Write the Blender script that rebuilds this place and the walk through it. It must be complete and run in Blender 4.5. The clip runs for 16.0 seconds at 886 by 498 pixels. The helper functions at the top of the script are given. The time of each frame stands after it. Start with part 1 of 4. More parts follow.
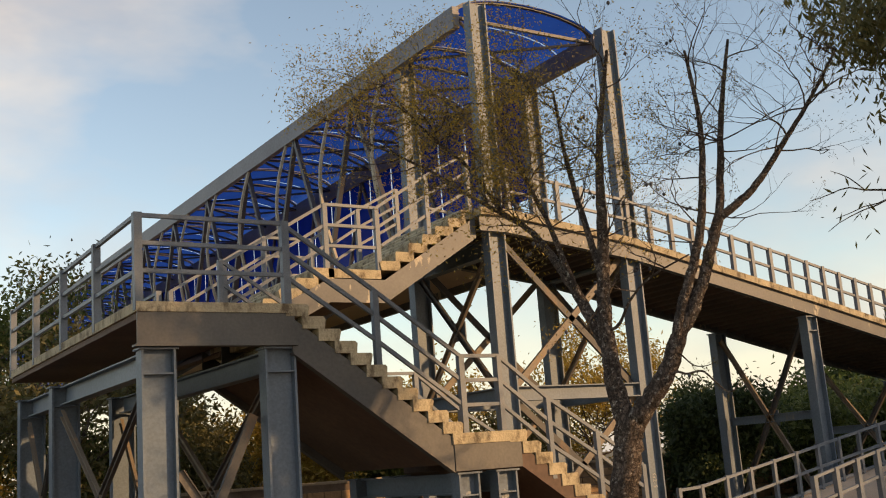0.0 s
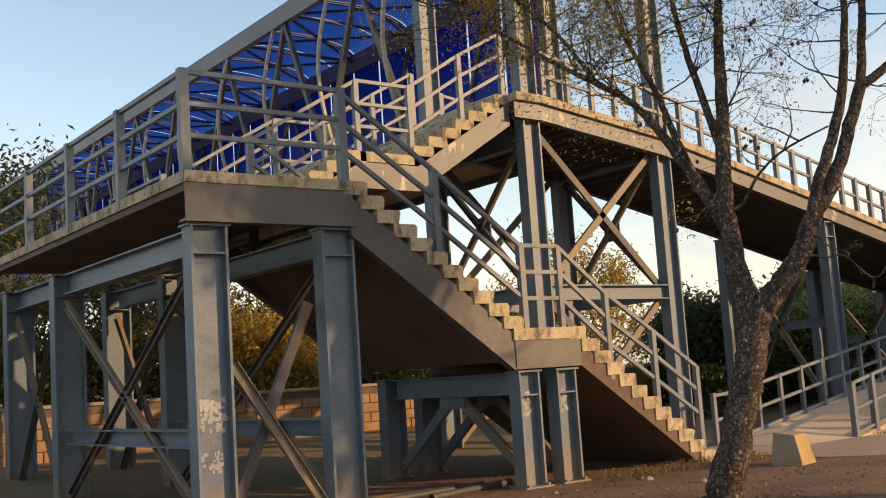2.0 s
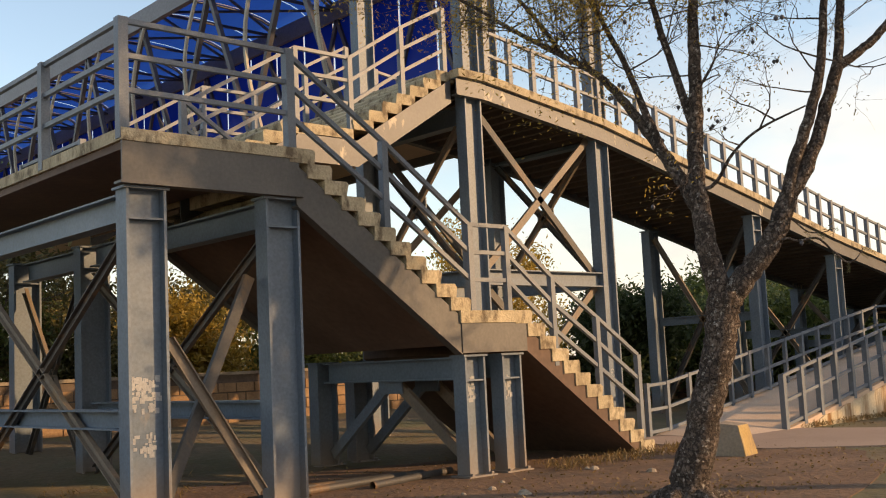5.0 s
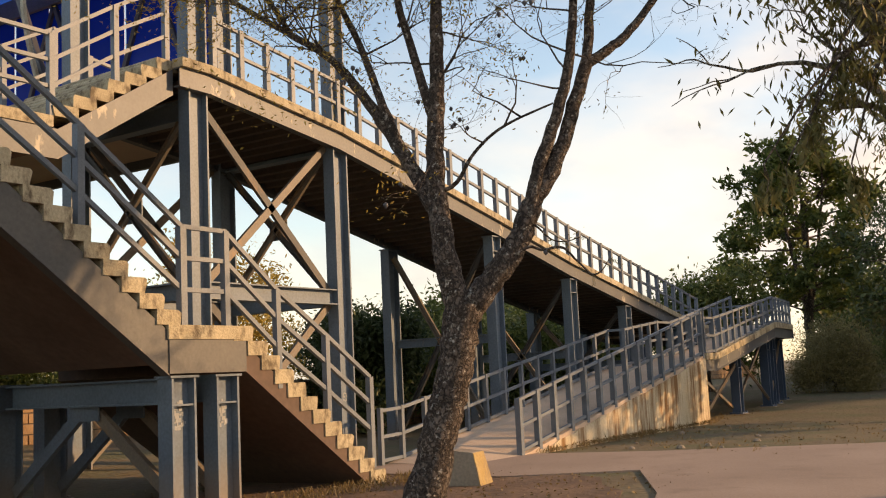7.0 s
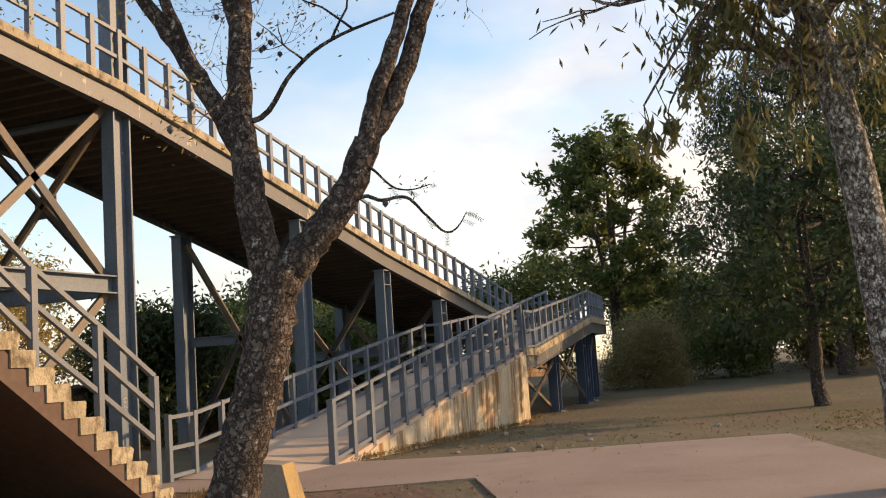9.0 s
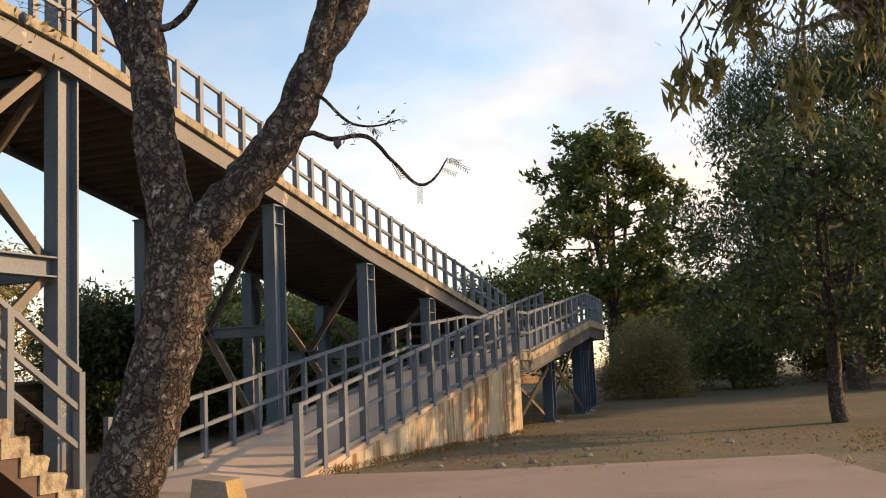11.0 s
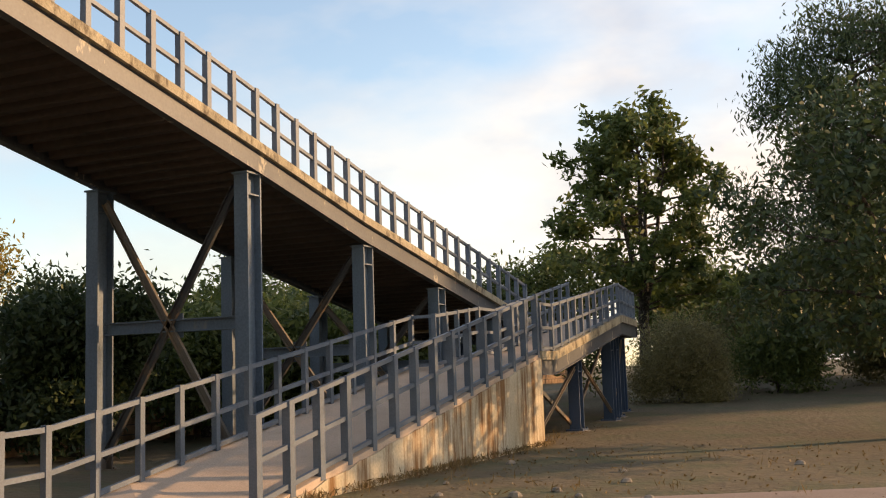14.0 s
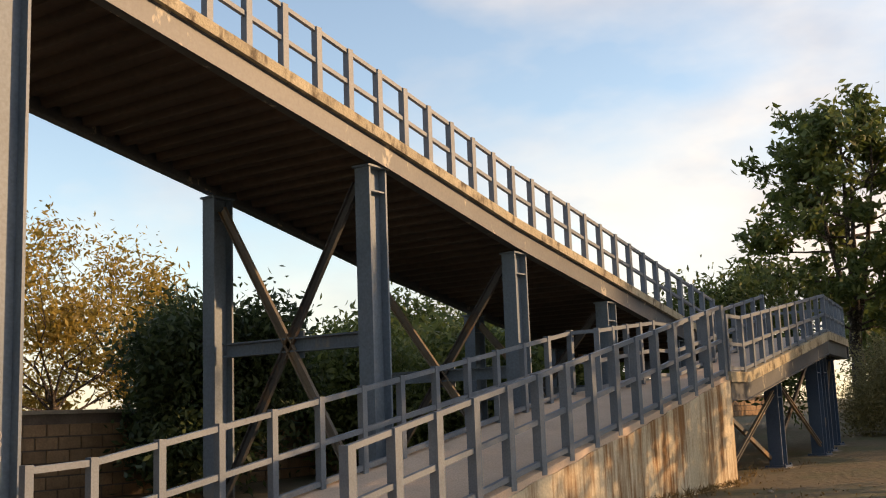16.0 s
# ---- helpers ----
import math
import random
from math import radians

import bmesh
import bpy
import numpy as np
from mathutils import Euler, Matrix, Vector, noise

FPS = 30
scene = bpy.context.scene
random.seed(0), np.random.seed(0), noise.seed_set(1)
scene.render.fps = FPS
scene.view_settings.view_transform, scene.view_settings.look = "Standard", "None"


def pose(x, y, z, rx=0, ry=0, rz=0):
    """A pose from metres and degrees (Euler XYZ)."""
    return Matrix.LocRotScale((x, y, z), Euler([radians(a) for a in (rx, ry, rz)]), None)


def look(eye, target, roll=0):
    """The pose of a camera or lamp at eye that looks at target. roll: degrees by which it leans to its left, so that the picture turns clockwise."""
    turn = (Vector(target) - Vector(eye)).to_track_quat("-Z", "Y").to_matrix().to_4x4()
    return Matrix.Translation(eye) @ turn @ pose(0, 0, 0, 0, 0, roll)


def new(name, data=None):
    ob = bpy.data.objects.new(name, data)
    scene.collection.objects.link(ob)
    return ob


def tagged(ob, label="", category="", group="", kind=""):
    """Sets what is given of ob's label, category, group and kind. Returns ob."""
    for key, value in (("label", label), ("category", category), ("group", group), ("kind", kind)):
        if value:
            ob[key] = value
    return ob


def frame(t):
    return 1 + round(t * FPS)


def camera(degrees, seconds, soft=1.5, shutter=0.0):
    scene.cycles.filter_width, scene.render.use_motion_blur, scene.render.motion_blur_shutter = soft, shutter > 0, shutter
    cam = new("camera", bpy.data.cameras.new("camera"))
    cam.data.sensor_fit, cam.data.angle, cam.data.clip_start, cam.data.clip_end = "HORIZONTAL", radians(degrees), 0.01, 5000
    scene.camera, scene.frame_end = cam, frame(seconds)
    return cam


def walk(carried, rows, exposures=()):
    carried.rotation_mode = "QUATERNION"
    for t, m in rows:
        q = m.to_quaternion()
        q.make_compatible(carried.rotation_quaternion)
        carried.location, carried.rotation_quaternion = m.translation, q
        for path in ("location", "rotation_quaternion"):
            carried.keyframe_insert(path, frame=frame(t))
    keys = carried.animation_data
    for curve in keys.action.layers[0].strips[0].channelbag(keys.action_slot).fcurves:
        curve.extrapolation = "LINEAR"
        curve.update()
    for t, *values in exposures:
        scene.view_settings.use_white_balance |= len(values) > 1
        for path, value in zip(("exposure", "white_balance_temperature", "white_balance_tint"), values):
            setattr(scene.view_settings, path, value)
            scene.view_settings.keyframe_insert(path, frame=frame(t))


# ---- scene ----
cam = camera(45.12, 16.0, soft=1.1)
# seconds, eye, heading from the x axis, pitch, roll (degrees)
PATH = [
    (0, (-10.556, -14.974, 1.780), 57.08, 11.34, -4.31),
    (0.5, (-10.823, -14.759, 1.795), 57.75, 10.84, -4.19),
    (1, (-11.063, -14.101, 1.779), 56.84, 9.79, -3.95),
    (1.5, (-11.111, -13.463, 1.677), 54.78, 8.09, -3.88),
    (2, (-11.309, -12.762, 1.640), 52.94, 6.77, -3.78),
    (2.5, (-11.451, -12.456, 1.638), 52.30, 6.26, -3.40),
    (3, (-11.537, -12.234, 1.629), 51.91, 6.40, -3.65),
    (3.5, (-11.428, -12.002, 1.608), 48.55, 6.27, -3.72),
    (3.7, (-11.370, -11.928, 1.559), 47.91, 6.37, -3.53),
    (6, (-11.368, -11.863, 1.558), 46.89, 5.49, -1.88),
    (6.5, (-10.864, -11.497, 1.544), 40.54, 5.93, -2.47),
    (7, (-10.224, -11.158, 1.505), 33.75, 6.79, -2.67),
    (7.5, (-9.503, -10.735, 1.422), 27.13, 7.55, -2.51),
    (8, (-9.059, -10.411, 1.410), 22.45, 7.85, -2.44),
    (8.5, (-8.876, -10.153, 1.428), 22.79, 7.14, -3.03),
    (9, (-8.510, -9.928, 1.410), 22.92, 6.45, -3.70),
    (9.2, (-8.337, -9.778, 1.449), 22.98, 6.40, -3.84),
    (11.5, (-6.341, -9.232, 1.378), 22.57, 6.66, -2.02),
    (12, (-5.862, -9.060, 1.430), 22.58, 6.59, -1.91),
    (12.5, (-5.604, -8.935, 1.443), 23.32, 7.05, -1.90),
    (13, (-5.061, -8.710, 1.436), 24.15, 6.69, -1.50),
    (13.5, (-4.631, -8.648, 1.476), 23.96, 6.53, -1.64),
    (14, (-4.001, -8.392, 1.453), 23.93, 6.56, -1.86),
    (14.5, (-3.538, -8.338, 1.519), 25.11, 6.41, -1.65),
    (15, (-3.257, -8.216, 1.506), 26.76, 7.02, -1.29),
    (15.5, (-2.523, -8.115, 1.415), 29.97, 8.03, -1.63),
    (16, (-1.662, -7.788, 1.313), 34.25, 8.75, -2.13),
]


def aimed(eye, heading, pitch, roll):
    h, p = radians(heading), radians(pitch)
    way = Vector((math.cos(h) * math.cos(p), math.sin(h) * math.cos(p), math.sin(p)))
    return look(eye, Vector(eye) + way, roll)


walk(cam, [(t, aimed(eye, h, p, r)) for t, eye, h, p, r in PATH], [(0, 0.78, 8800, 15), (1.5, 0.92, 8500, 15), (2.5, 1.02, 8100, 15), (3.7, 1.05, 8000, 15), (6, 1.08, 8500, 15), (7, 1.04, 8500, 16), (9, 1.08, 7600, 14), (12.5, 1.08, 8000, 15), (16, 1.02, 8100, 15)])

# ---- light ----
SUN_FROM = (0.60, -0.74, 0.27)   # towards the sun
SUN_STRENGTH, SKY_STRENGTH = 2.3, 0.15
s_dir = Vector(SUN_FROM).normalized()
sun_data = bpy.data.lights.new("sun", "SUN")
sun_data.energy, sun_data.angle, sun_data.color = SUN_STRENGTH, radians(0.8), (1.0, 0.69, 0.41)
sun = new("sun", sun_data)
sun.matrix_world = look((0, 0, 60), Vector((0, 0, 60)) - s_dir)

world = bpy.data.worlds.new("sky")
scene.world = world
world.use_nodes = True
wt = world.node_tree
wt.nodes.clear()


def wnode(kind, **kw):
    n = wt.nodes.new(kind)
    for k, v in kw.items():
        n.inputs[k].default_value = v
    return n


sky = wt.nodes.new("ShaderNodeTexSky")
sky.sky_type, sky.sun_disc = "NISHITA", False
sky.sun_elevation = math.asin(s_dir.z)
sky.sun_rotation = math.atan2(s_dir.x, s_dir.y)
sky.air_density, sky.dust_density, sky.ozone_density = 1.0, 0.6, 2.0
w_out, w_bg = wnode("ShaderNodeOutputWorld"), wnode("ShaderNodeBackground", Strength=1.0)
w_tc = wnode("ShaderNodeTexCoord")
w_map = wt.nodes.new("ShaderNodeMapping")
w_map.inputs["Scale"].default_value = (1.6, 1.6, 3.6)
w_map.inputs["Location"].default_value = (0.35, 0.1, 0.2)
w_noise = wnode("ShaderNodeTexNoise", Scale=1.25, Detail=6.0, Roughness=0.5, Distortion=0.1)
w_ramp = wt.nodes.new("ShaderNodeValToRGB")
w_ramp.color_ramp.elements[0].position, w_ramp.color_ramp.elements[1].position = 0.37, 0.60
w_gain = wnode("ShaderNodeVectorMath")
w_gain.operation = "SCALE"
w_gain.inputs["Scale"].default_value = SKY_STRENGTH
w_noise2 = wnode("ShaderNodeTexNoise", Scale=3.2, Detail=5.0, Roughness=0.55)
w_col = wt.nodes.new("ShaderNodeValToRGB")
w_col.color_ramp.elements[0].position, w_col.color_ramp.elements[1].position = 0.38, 0.60
w_col.color_ramp.elements[0].color, w_col.color_ramp.elements[1].color = (0.37, 0.385, 0.435, 1), (0.55, 0.535, 0.525, 1)
w_mix = wt.nodes.new("ShaderNodeMixRGB")
wl = wt.links.new
wl(w_tc.outputs["Generated"], w_map.inputs["Vector"])
wl(w_map.outputs["Vector"], w_noise.inputs["Vector"])
wl(w_map.outputs["Vector"], w_noise2.inputs["Vector"])
w_dot = wnode("ShaderNodeVectorMath")
w_dot.operation = "DOT_PRODUCT"
w_dot.inputs[1].default_value = (0.06, -0.06, -0.13)
w_add = wnode("ShaderNodeMath")
w_add.operation = "ADD"
wl(w_tc.outputs["Generated"], w_dot.inputs[0])
wl(w_noise.outputs["Fac"], w_add.inputs[0])
wl(w_dot.outputs["Value"], w_add.inputs[1])
wl(w_add.outputs["Value"], w_ramp.inputs["Fac"])
wl(w_noise2.outputs["Fac"], w_col.inputs["Fac"])
wl(sky.outputs["Color"], w_gain.inputs[0])
wl(w_ramp.outputs["Color"], w_mix.inputs["Fac"])
wl(w_gain.outputs["Vector"], w_mix.inputs["Color1"])
wl(w_col.outputs["Color"], w_mix.inputs["Color2"])
wl(w_mix.outputs["Color"], w_bg.inputs["Color"])
wl(w_bg.outputs["Background"], w_out.inputs["Surface"])


# ---- materials ----
def material(name, base, second, third=None, rough=0.7, metal=0.0, scale=3.0, fine=40.0, bump=0.15, bump_d=0.01,
             spots=(0.62, 0.75), per=0.0, streak=(1, 1, 0.45), cracks=0.0, splash=0.0):
    """Base colour varied at two scales, patches of a third colour, and fine relief."""
    m = bpy.data.materials.new(name)
    m.use_nodes = True
    nt = m.node_tree
    b = nt.nodes["Principled BSDF"]
    b.inputs["Roughness"].default_value, b.inputs["Metallic"].default_value = rough, metal
    tc = nt.nodes.new("ShaderNodeTexCoord")
    n1, n2 = nt.nodes.new("ShaderNodeTexNoise"), nt.nodes.new("ShaderNodeTexNoise")
    n1.inputs["Scale"].default_value, n1.inputs["Detail"].default_value = scale, 6
    n2.inputs["Scale"].default_value, n2.inputs["Detail"].default_value = fine, 4
    geo = nt.nodes.new("ShaderNodeNewGeometry")
    for n in (n1, n2):
        nt.links.new(geo.outputs["Position"], n.inputs["Vector"])
    r1 = nt.nodes.new("ShaderNodeValToRGB")
    r1.color_ramp.elements[0].position, r1.color_ramp.elements[1].position = 0.32, 0.68
    r1.color_ramp.elements[0].color, r1.color_ramp.elements[1].color = (*base, 1), (*second, 1)
    nt.links.new(n1.outputs["Fac"], r1.inputs["Fac"])
    mul = nt.nodes.new("ShaderNodeMixRGB")
    mul.blend_type, mul.inputs["Fac"].default_value = "MULTIPLY", 0.55
    r2 = nt.nodes.new("ShaderNodeValToRGB")
    r2.color_ramp.elements[0].position, r2.color_ramp.elements[1].position = 0.25, 0.7
    r2.color_ramp.elements[0].color, r2.color_ramp.elements[1].color = (0.55, 0.55, 0.55, 1), (1.1, 1.1, 1.1, 1)
    nt.links.new(n2.outputs["Fac"], r2.inputs["Fac"])
    nt.links.new(r1.outputs["Color"], mul.inputs["Color1"])
    nt.links.new(r2.outputs["Color"], mul.inputs["Color2"])
    col = mul.outputs["Color"]
    if third:
        n3 = nt.nodes.new("ShaderNodeTexNoise")
        n3.inputs["Scale"].default_value, n3.inputs["Detail"].default_value = scale * 2.3, 8
        n3.inputs["Roughness"].default_value = 0.65
        mp = nt.nodes.new("ShaderNodeMapping")
        mp.inputs["Scale"].default_value, mp.inputs["Location"].default_value = streak, (7, 3, 1)
        nt.links.new(geo.outputs["Position"], mp.inputs["Vector"])
        nt.links.new(mp.outputs["Vector"], n3.inputs["Vector"])
        r3 = nt.nodes.new("ShaderNodeValToRGB")
        r3.color_ramp.elements[0].position, r3.color_ramp.elements[1].position = spots
        nt.links.new(n3.outputs["Fac"], r3.inputs["Fac"])
        mx = nt.nodes.new("ShaderNodeMixRGB")
        mx.inputs["Color2"].default_value = (*third, 1)
        nt.links.new(r3.outputs["Color"], mx.inputs["Fac"])
        nt.links.new(col, mx.inputs["Color1"])
        col = mx.outputs["Color"]
    if per:
        oi = nt.nodes.new("ShaderNodeObjectInfo")
        rp = nt.nodes.new("ShaderNodeMapRange")
        rp.inputs["To Min"].default_value, rp.inputs["To Max"].default_value = 1 - per, 1 + per
        nt.links.new(oi.outputs["Random"], rp.inputs["Value"])
        vm = nt.nodes.new("ShaderNodeVectorMath")
        vm.operation = "SCALE"
        nt.links.new(col, vm.inputs[0])
        nt.links.new(rp.outputs["Result"], vm.inputs["Scale"])
        col = vm.outputs["Vector"]
    if splash:
        # red soil splashed up from the ground by rain, ragged at its upper edge
        sx = nt.nodes.new("ShaderNodeSeparateXYZ")
        nt.links.new(geo.outputs["Position"], sx.inputs["Vector"])
        hm = nt.nodes.new("ShaderNodeMath")
        hm.operation, hm.inputs[1].default_value = "MULTIPLY_ADD", 0.9
        nt.links.new(n1.outputs["Fac"], hm.inputs[0])
        nt.links.new(sx.outputs["Z"], hm.inputs[2])
        hr = nt.nodes.new("ShaderNodeMapRange")
        hr.inputs["From Min"].default_value, hr.inputs["From Max"].default_value = 0.55, 0.55 + splash
        hr.inputs["To Min"].default_value, hr.inputs["To Max"].default_value = 0.85, 0.0
        nt.links.new(hm.outputs["Value"], hr.inputs["Value"])
        ms = nt.nodes.new("ShaderNodeMixRGB")
        ms.inputs["Color2"].default_value = (0.235, 0.165, 0.105, 1)
        nt.links.new(hr.outputs["Result"], ms.inputs["Fac"])
        nt.links.new(col, ms.inputs["Color1"])
        col = ms.outputs["Color"]
    nt.links.new(col, b.inputs["Base Color"])
    bp = nt.nodes.new("ShaderNodeBump")
    bp.inputs["Strength"].default_value, bp.inputs["Distance"].default_value = bump, bump_d
    nt.links.new(n2.outputs["Fac"], bp.inputs["Height"])
    nt.links.new(bp.outputs["Normal"], b.inputs["Normal"])
    if cracks:
        vo = nt.nodes.new("ShaderNodeTexVoronoi")
        vo.feature = "DISTANCE_TO_EDGE"
        vo.inputs["Scale"].default_value = cracks
        wv = nt.nodes.new("ShaderNodeMapping")
        wv.inputs["Scale"].default_value = (1, 1, 0.55)
        ad = nt.nodes.new("ShaderNodeVectorMath")
        ad.operation = "MULTIPLY_ADD"
        ad.inputs[1].default_value = (0.12, 0.12, 0.12)
        nt.links.new(n2.outputs["Color"], ad.inputs[0])
        nt.links.new(geo.outputs["Position"], ad.inputs[2])
        nt.links.new(ad.outputs["Vector"], wv.inputs["Vector"])
        nt.links.new(wv.outputs["Vector"], vo.inputs["Vector"])
        rc = nt.nodes.new("ShaderNodeValToRGB")
        rc.color_ramp.elements[0].position, rc.color_ramp.elements[1].position = 0.0, 0.16
        rc.color_ramp.elements[0].color = (0.30, 0.27, 0.25, 1)
        nt.links.new(vo.outputs["Distance"], rc.inputs["Fac"])
        mc = nt.nodes.new("ShaderNodeMixRGB")
        mc.blend_type, mc.inputs["Fac"].default_value = "MULTIPLY", 0.85
        nt.links.new(col, mc.inputs["Color1"])
        nt.links.new(rc.outputs["Color"], mc.inputs["Color2"])
        nt.links.new(mc.outputs["Color"], b.inputs["Base Color"])
        b2p = nt.nodes.new("ShaderNodeBump")
        b2p.inputs["Strength"].default_value, b2p.inputs["Distance"].default_value = 1.0, 0.035
        nt.links.new(rc.outputs["Color"], b2p.inputs["Height"])
        nt.links.new(bp.outputs["Normal"], b2p.inputs["Normal"])
        nt.links.new(b2p.outputs["Normal"], b.inputs["Normal"])
    return m


def leaf_material(name, a, c, light=0.35):
    """Leaves: two tints by leaf, some light passing through."""
    m = bpy.data.materials.new(name)
    m.use_nodes = True
    nt = m.node_tree
    nt.nodes.clear()
    geo = nt.nodes.new("ShaderNodeNewGeometry")
    r = nt.nodes.new("ShaderNodeValToRGB")
    r.color_ramp.elements[0].color, r.color_ramp.elements[1].color = (*a, 1), (*c, 1)
    nt.links.new(geo.outputs["Random Per Island"], r.inputs["Fac"])
    d, t, mx = nt.nodes.new("ShaderNodeBsdfPrincipled"), nt.nodes.new("ShaderNodeBsdfTranslucent"), nt.nodes.new("ShaderNodeMixShader")
    d.inputs["Roughness"].default_value = 0.55
    out = nt.nodes.new("ShaderNodeOutputMaterial")
    mx.inputs["Fac"].default_value = light
    nt.links.new(r.outputs["Color"], d.inputs["Base Color"])
    nt.links.new(r.outputs["Color"], t.inputs["Color"])
    nt.links.new(d.outputs[0], mx.inputs[1])
    nt.links.new(t.outputs[0], mx.inputs[2])
    nt.links.new(mx.outputs[0], out.inputs["Surface"])
    return m


STEEL = material("blue_grey_paint", (0.098, 0.142, 0.190), (0.148, 0.195, 0.245), (0.30, 0.24, 0.17), 0.5, 0.0, 1.1, 30, 0.08, 0.004, (0.64, 0.80), splash=0.65)
RAIL = material("rail_paint", (0.108, 0.140, 0.178), (0.172, 0.202, 0.236), (0.28, 0.21, 0.14), 0.5, 0.0, 2.0, 60, 0.06, 0.003, (0.66, 0.82))
CHANNEL = material("stained_channel_paint", (0.072, 0.080, 0.092), (0.112, 0.118, 0.124), (0.36, 0.32, 0.25), 0.5, 0.0, 1.5, 26, 0.08, 0.004, (0.60, 0.64))
FASCIA = material("weathered_fascia_paint", (0.078, 0.078, 0.078), (0.125, 0.118, 0.108), (0.26, 0.215, 0.16), 0.55, 0.0, 1.3, 26, 0.1, 0.004, (0.64, 0.74), streak=(1.4, 1.4, 0.3))
BLUE_STEEL = material("blue_column_paint", (0.040, 0.075, 0.135), (0.066, 0.108, 0.180), (0.13, 0.11, 0.09), 0.5, 0.0, 1.4, 30, 0.08, 0.004, (0.66, 0.8))
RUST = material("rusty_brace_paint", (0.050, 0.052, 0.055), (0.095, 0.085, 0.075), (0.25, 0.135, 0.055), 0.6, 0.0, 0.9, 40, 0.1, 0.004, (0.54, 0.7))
# pale tan base paints in the sun on one diagonal; rust patches are its own
SUNLIT_BRACE = material("sunlit_tan_brace_paint", (0.155, 0.132, 0.108), (0.245, 0.190, 0.135), (0.32, 0.19, 0.09), 0.6, 0.0, 0.9, 40, 0.1, 0.004, (0.56, 0.72))
CONCRETE = material("edge_concrete", (0.40, 0.335, 0.225), (0.56, 0.475, 0.325), (0.15, 0.115, 0.075), 0.92, 0.0, 2.2, 42, 0.6, 0.018, (0.49, 0.64), streak=(1.3, 1.3, 0.7))
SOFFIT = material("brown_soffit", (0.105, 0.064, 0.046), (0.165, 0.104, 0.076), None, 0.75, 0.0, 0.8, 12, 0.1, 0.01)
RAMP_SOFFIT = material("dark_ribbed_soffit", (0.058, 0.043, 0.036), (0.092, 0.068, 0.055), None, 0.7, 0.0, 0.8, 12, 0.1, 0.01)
DECK = material("worn_deck_screed", (0.54, 0.405, 0.300), (0.62, 0.475, 0.360), (0.45, 0.335, 0.245), 0.92, 0.0, 1.3, 60, 0.2, 0.006, (0.58, 0.8))
WALLC = material("stained_retaining_concrete", (0.56, 0.46, 0.31), (0.74, 0.64, 0.47), (0.24, 0.12, 0.045), 0.92, 0.0, 1.0, 30, 0.4, 0.015, (0.46, 0.60), streak=(2.3, 2.3, 0.2))
BRICK = material("brown_block", (0.24, 0.150, 0.085), (0.35, 0.225, 0.130), (0.14, 0.095, 0.065), 0.93, 0.0, 3.0, 40, 0.5, 0.012, (0.6, 0.75), per=0.22)
MORTAR = material("dark_mortar", (0.11, 0.085, 0.07), (0.17, 0.13, 0.105), None, 0.95, 0.0, 4.0, 50, 0.4, 0.01)
SOIL = material("dry_lawn_and_soil", (0.128, 0.094, 0.050), (0.190, 0.142, 0.078), (0.104, 0.102, 0.044), 0.96, 0.0, 0.30, 9.0, 0.7, 0.05, (0.46, 0.64))
RED_SOIL = material("bare_red_soil", (0.135, 0.076, 0.044), (0.205, 0.122, 0.073), (0.092, 0.058, 0.038), 0.97, 0.0, 0.7, 14.0, 0.8, 0.04, (0.50, 0.66))
PAVE = material("dusty_tarmac_path", (0.295, 0.212, 0.162), (0.375, 0.275, 0.212), (0.23, 0.165, 0.125), 0.93, 0.0, 0.5, 50, 0.3, 0.008, (0.55, 0.75))
BARK = material("rough_bark", (0.085, 0.062, 0.050), (0.175, 0.135, 0.108), (0.34, 0.31, 0.27), 0.95, 0.0, 4.0, 26, 0.9, 0.03, (0.57, 0.62), streak=(2.2, 2.2, 2.2), cracks=22)
LICHEN = material("lichen_bark", (0.17, 0.14, 0.115), (0.31, 0.27, 0.225), (0.58, 0.56, 0.50), 0.95, 0.0, 5.0, 30, 0.8, 0.03, (0.48, 0.54), streak=(1.5, 1.5, 1.2), cracks=20)
CANOPY = material("grey_canopy_sheet", (0.15, 0.15, 0.17), (0.20, 0.20, 0.22), None, 0.5, 0.0, 0.6, 20, 0.05, 0.004)
CREAM = material("weathered_rib_paint", (0.34, 0.31, 0.25), (0.45, 0.41, 0.33), (0.25, 0.2, 0.14), 0.6, 0.0, 2.0, 40, 0.1, 0.004)
DARK = material("dark_truss_paint", (0.045, 0.045, 0.055), (0.08, 0.08, 0.09), None, 0.5, 0.0, 2.0, 40, 0.05, 0.004)
YELLOW = material("faded_yellow_block_paint", (0.40, 0.27, 0.105), (0.50, 0.36, 0.16), (0.22, 0.17, 0.12), 0.9, 0.0, 2.6, 40, 0.4, 0.012, (0.48, 0.64))
WHITE = material("chalk_marking", (0.36, 0.37, 0.37), (0.46, 0.46, 0.45), None, 0.9)
STONE = material("footing_concrete", (0.27, 0.22, 0.165), (0.36, 0.30, 0.23), None, 0.95, 0.0, 2.0, 30, 0.4, 0.01)

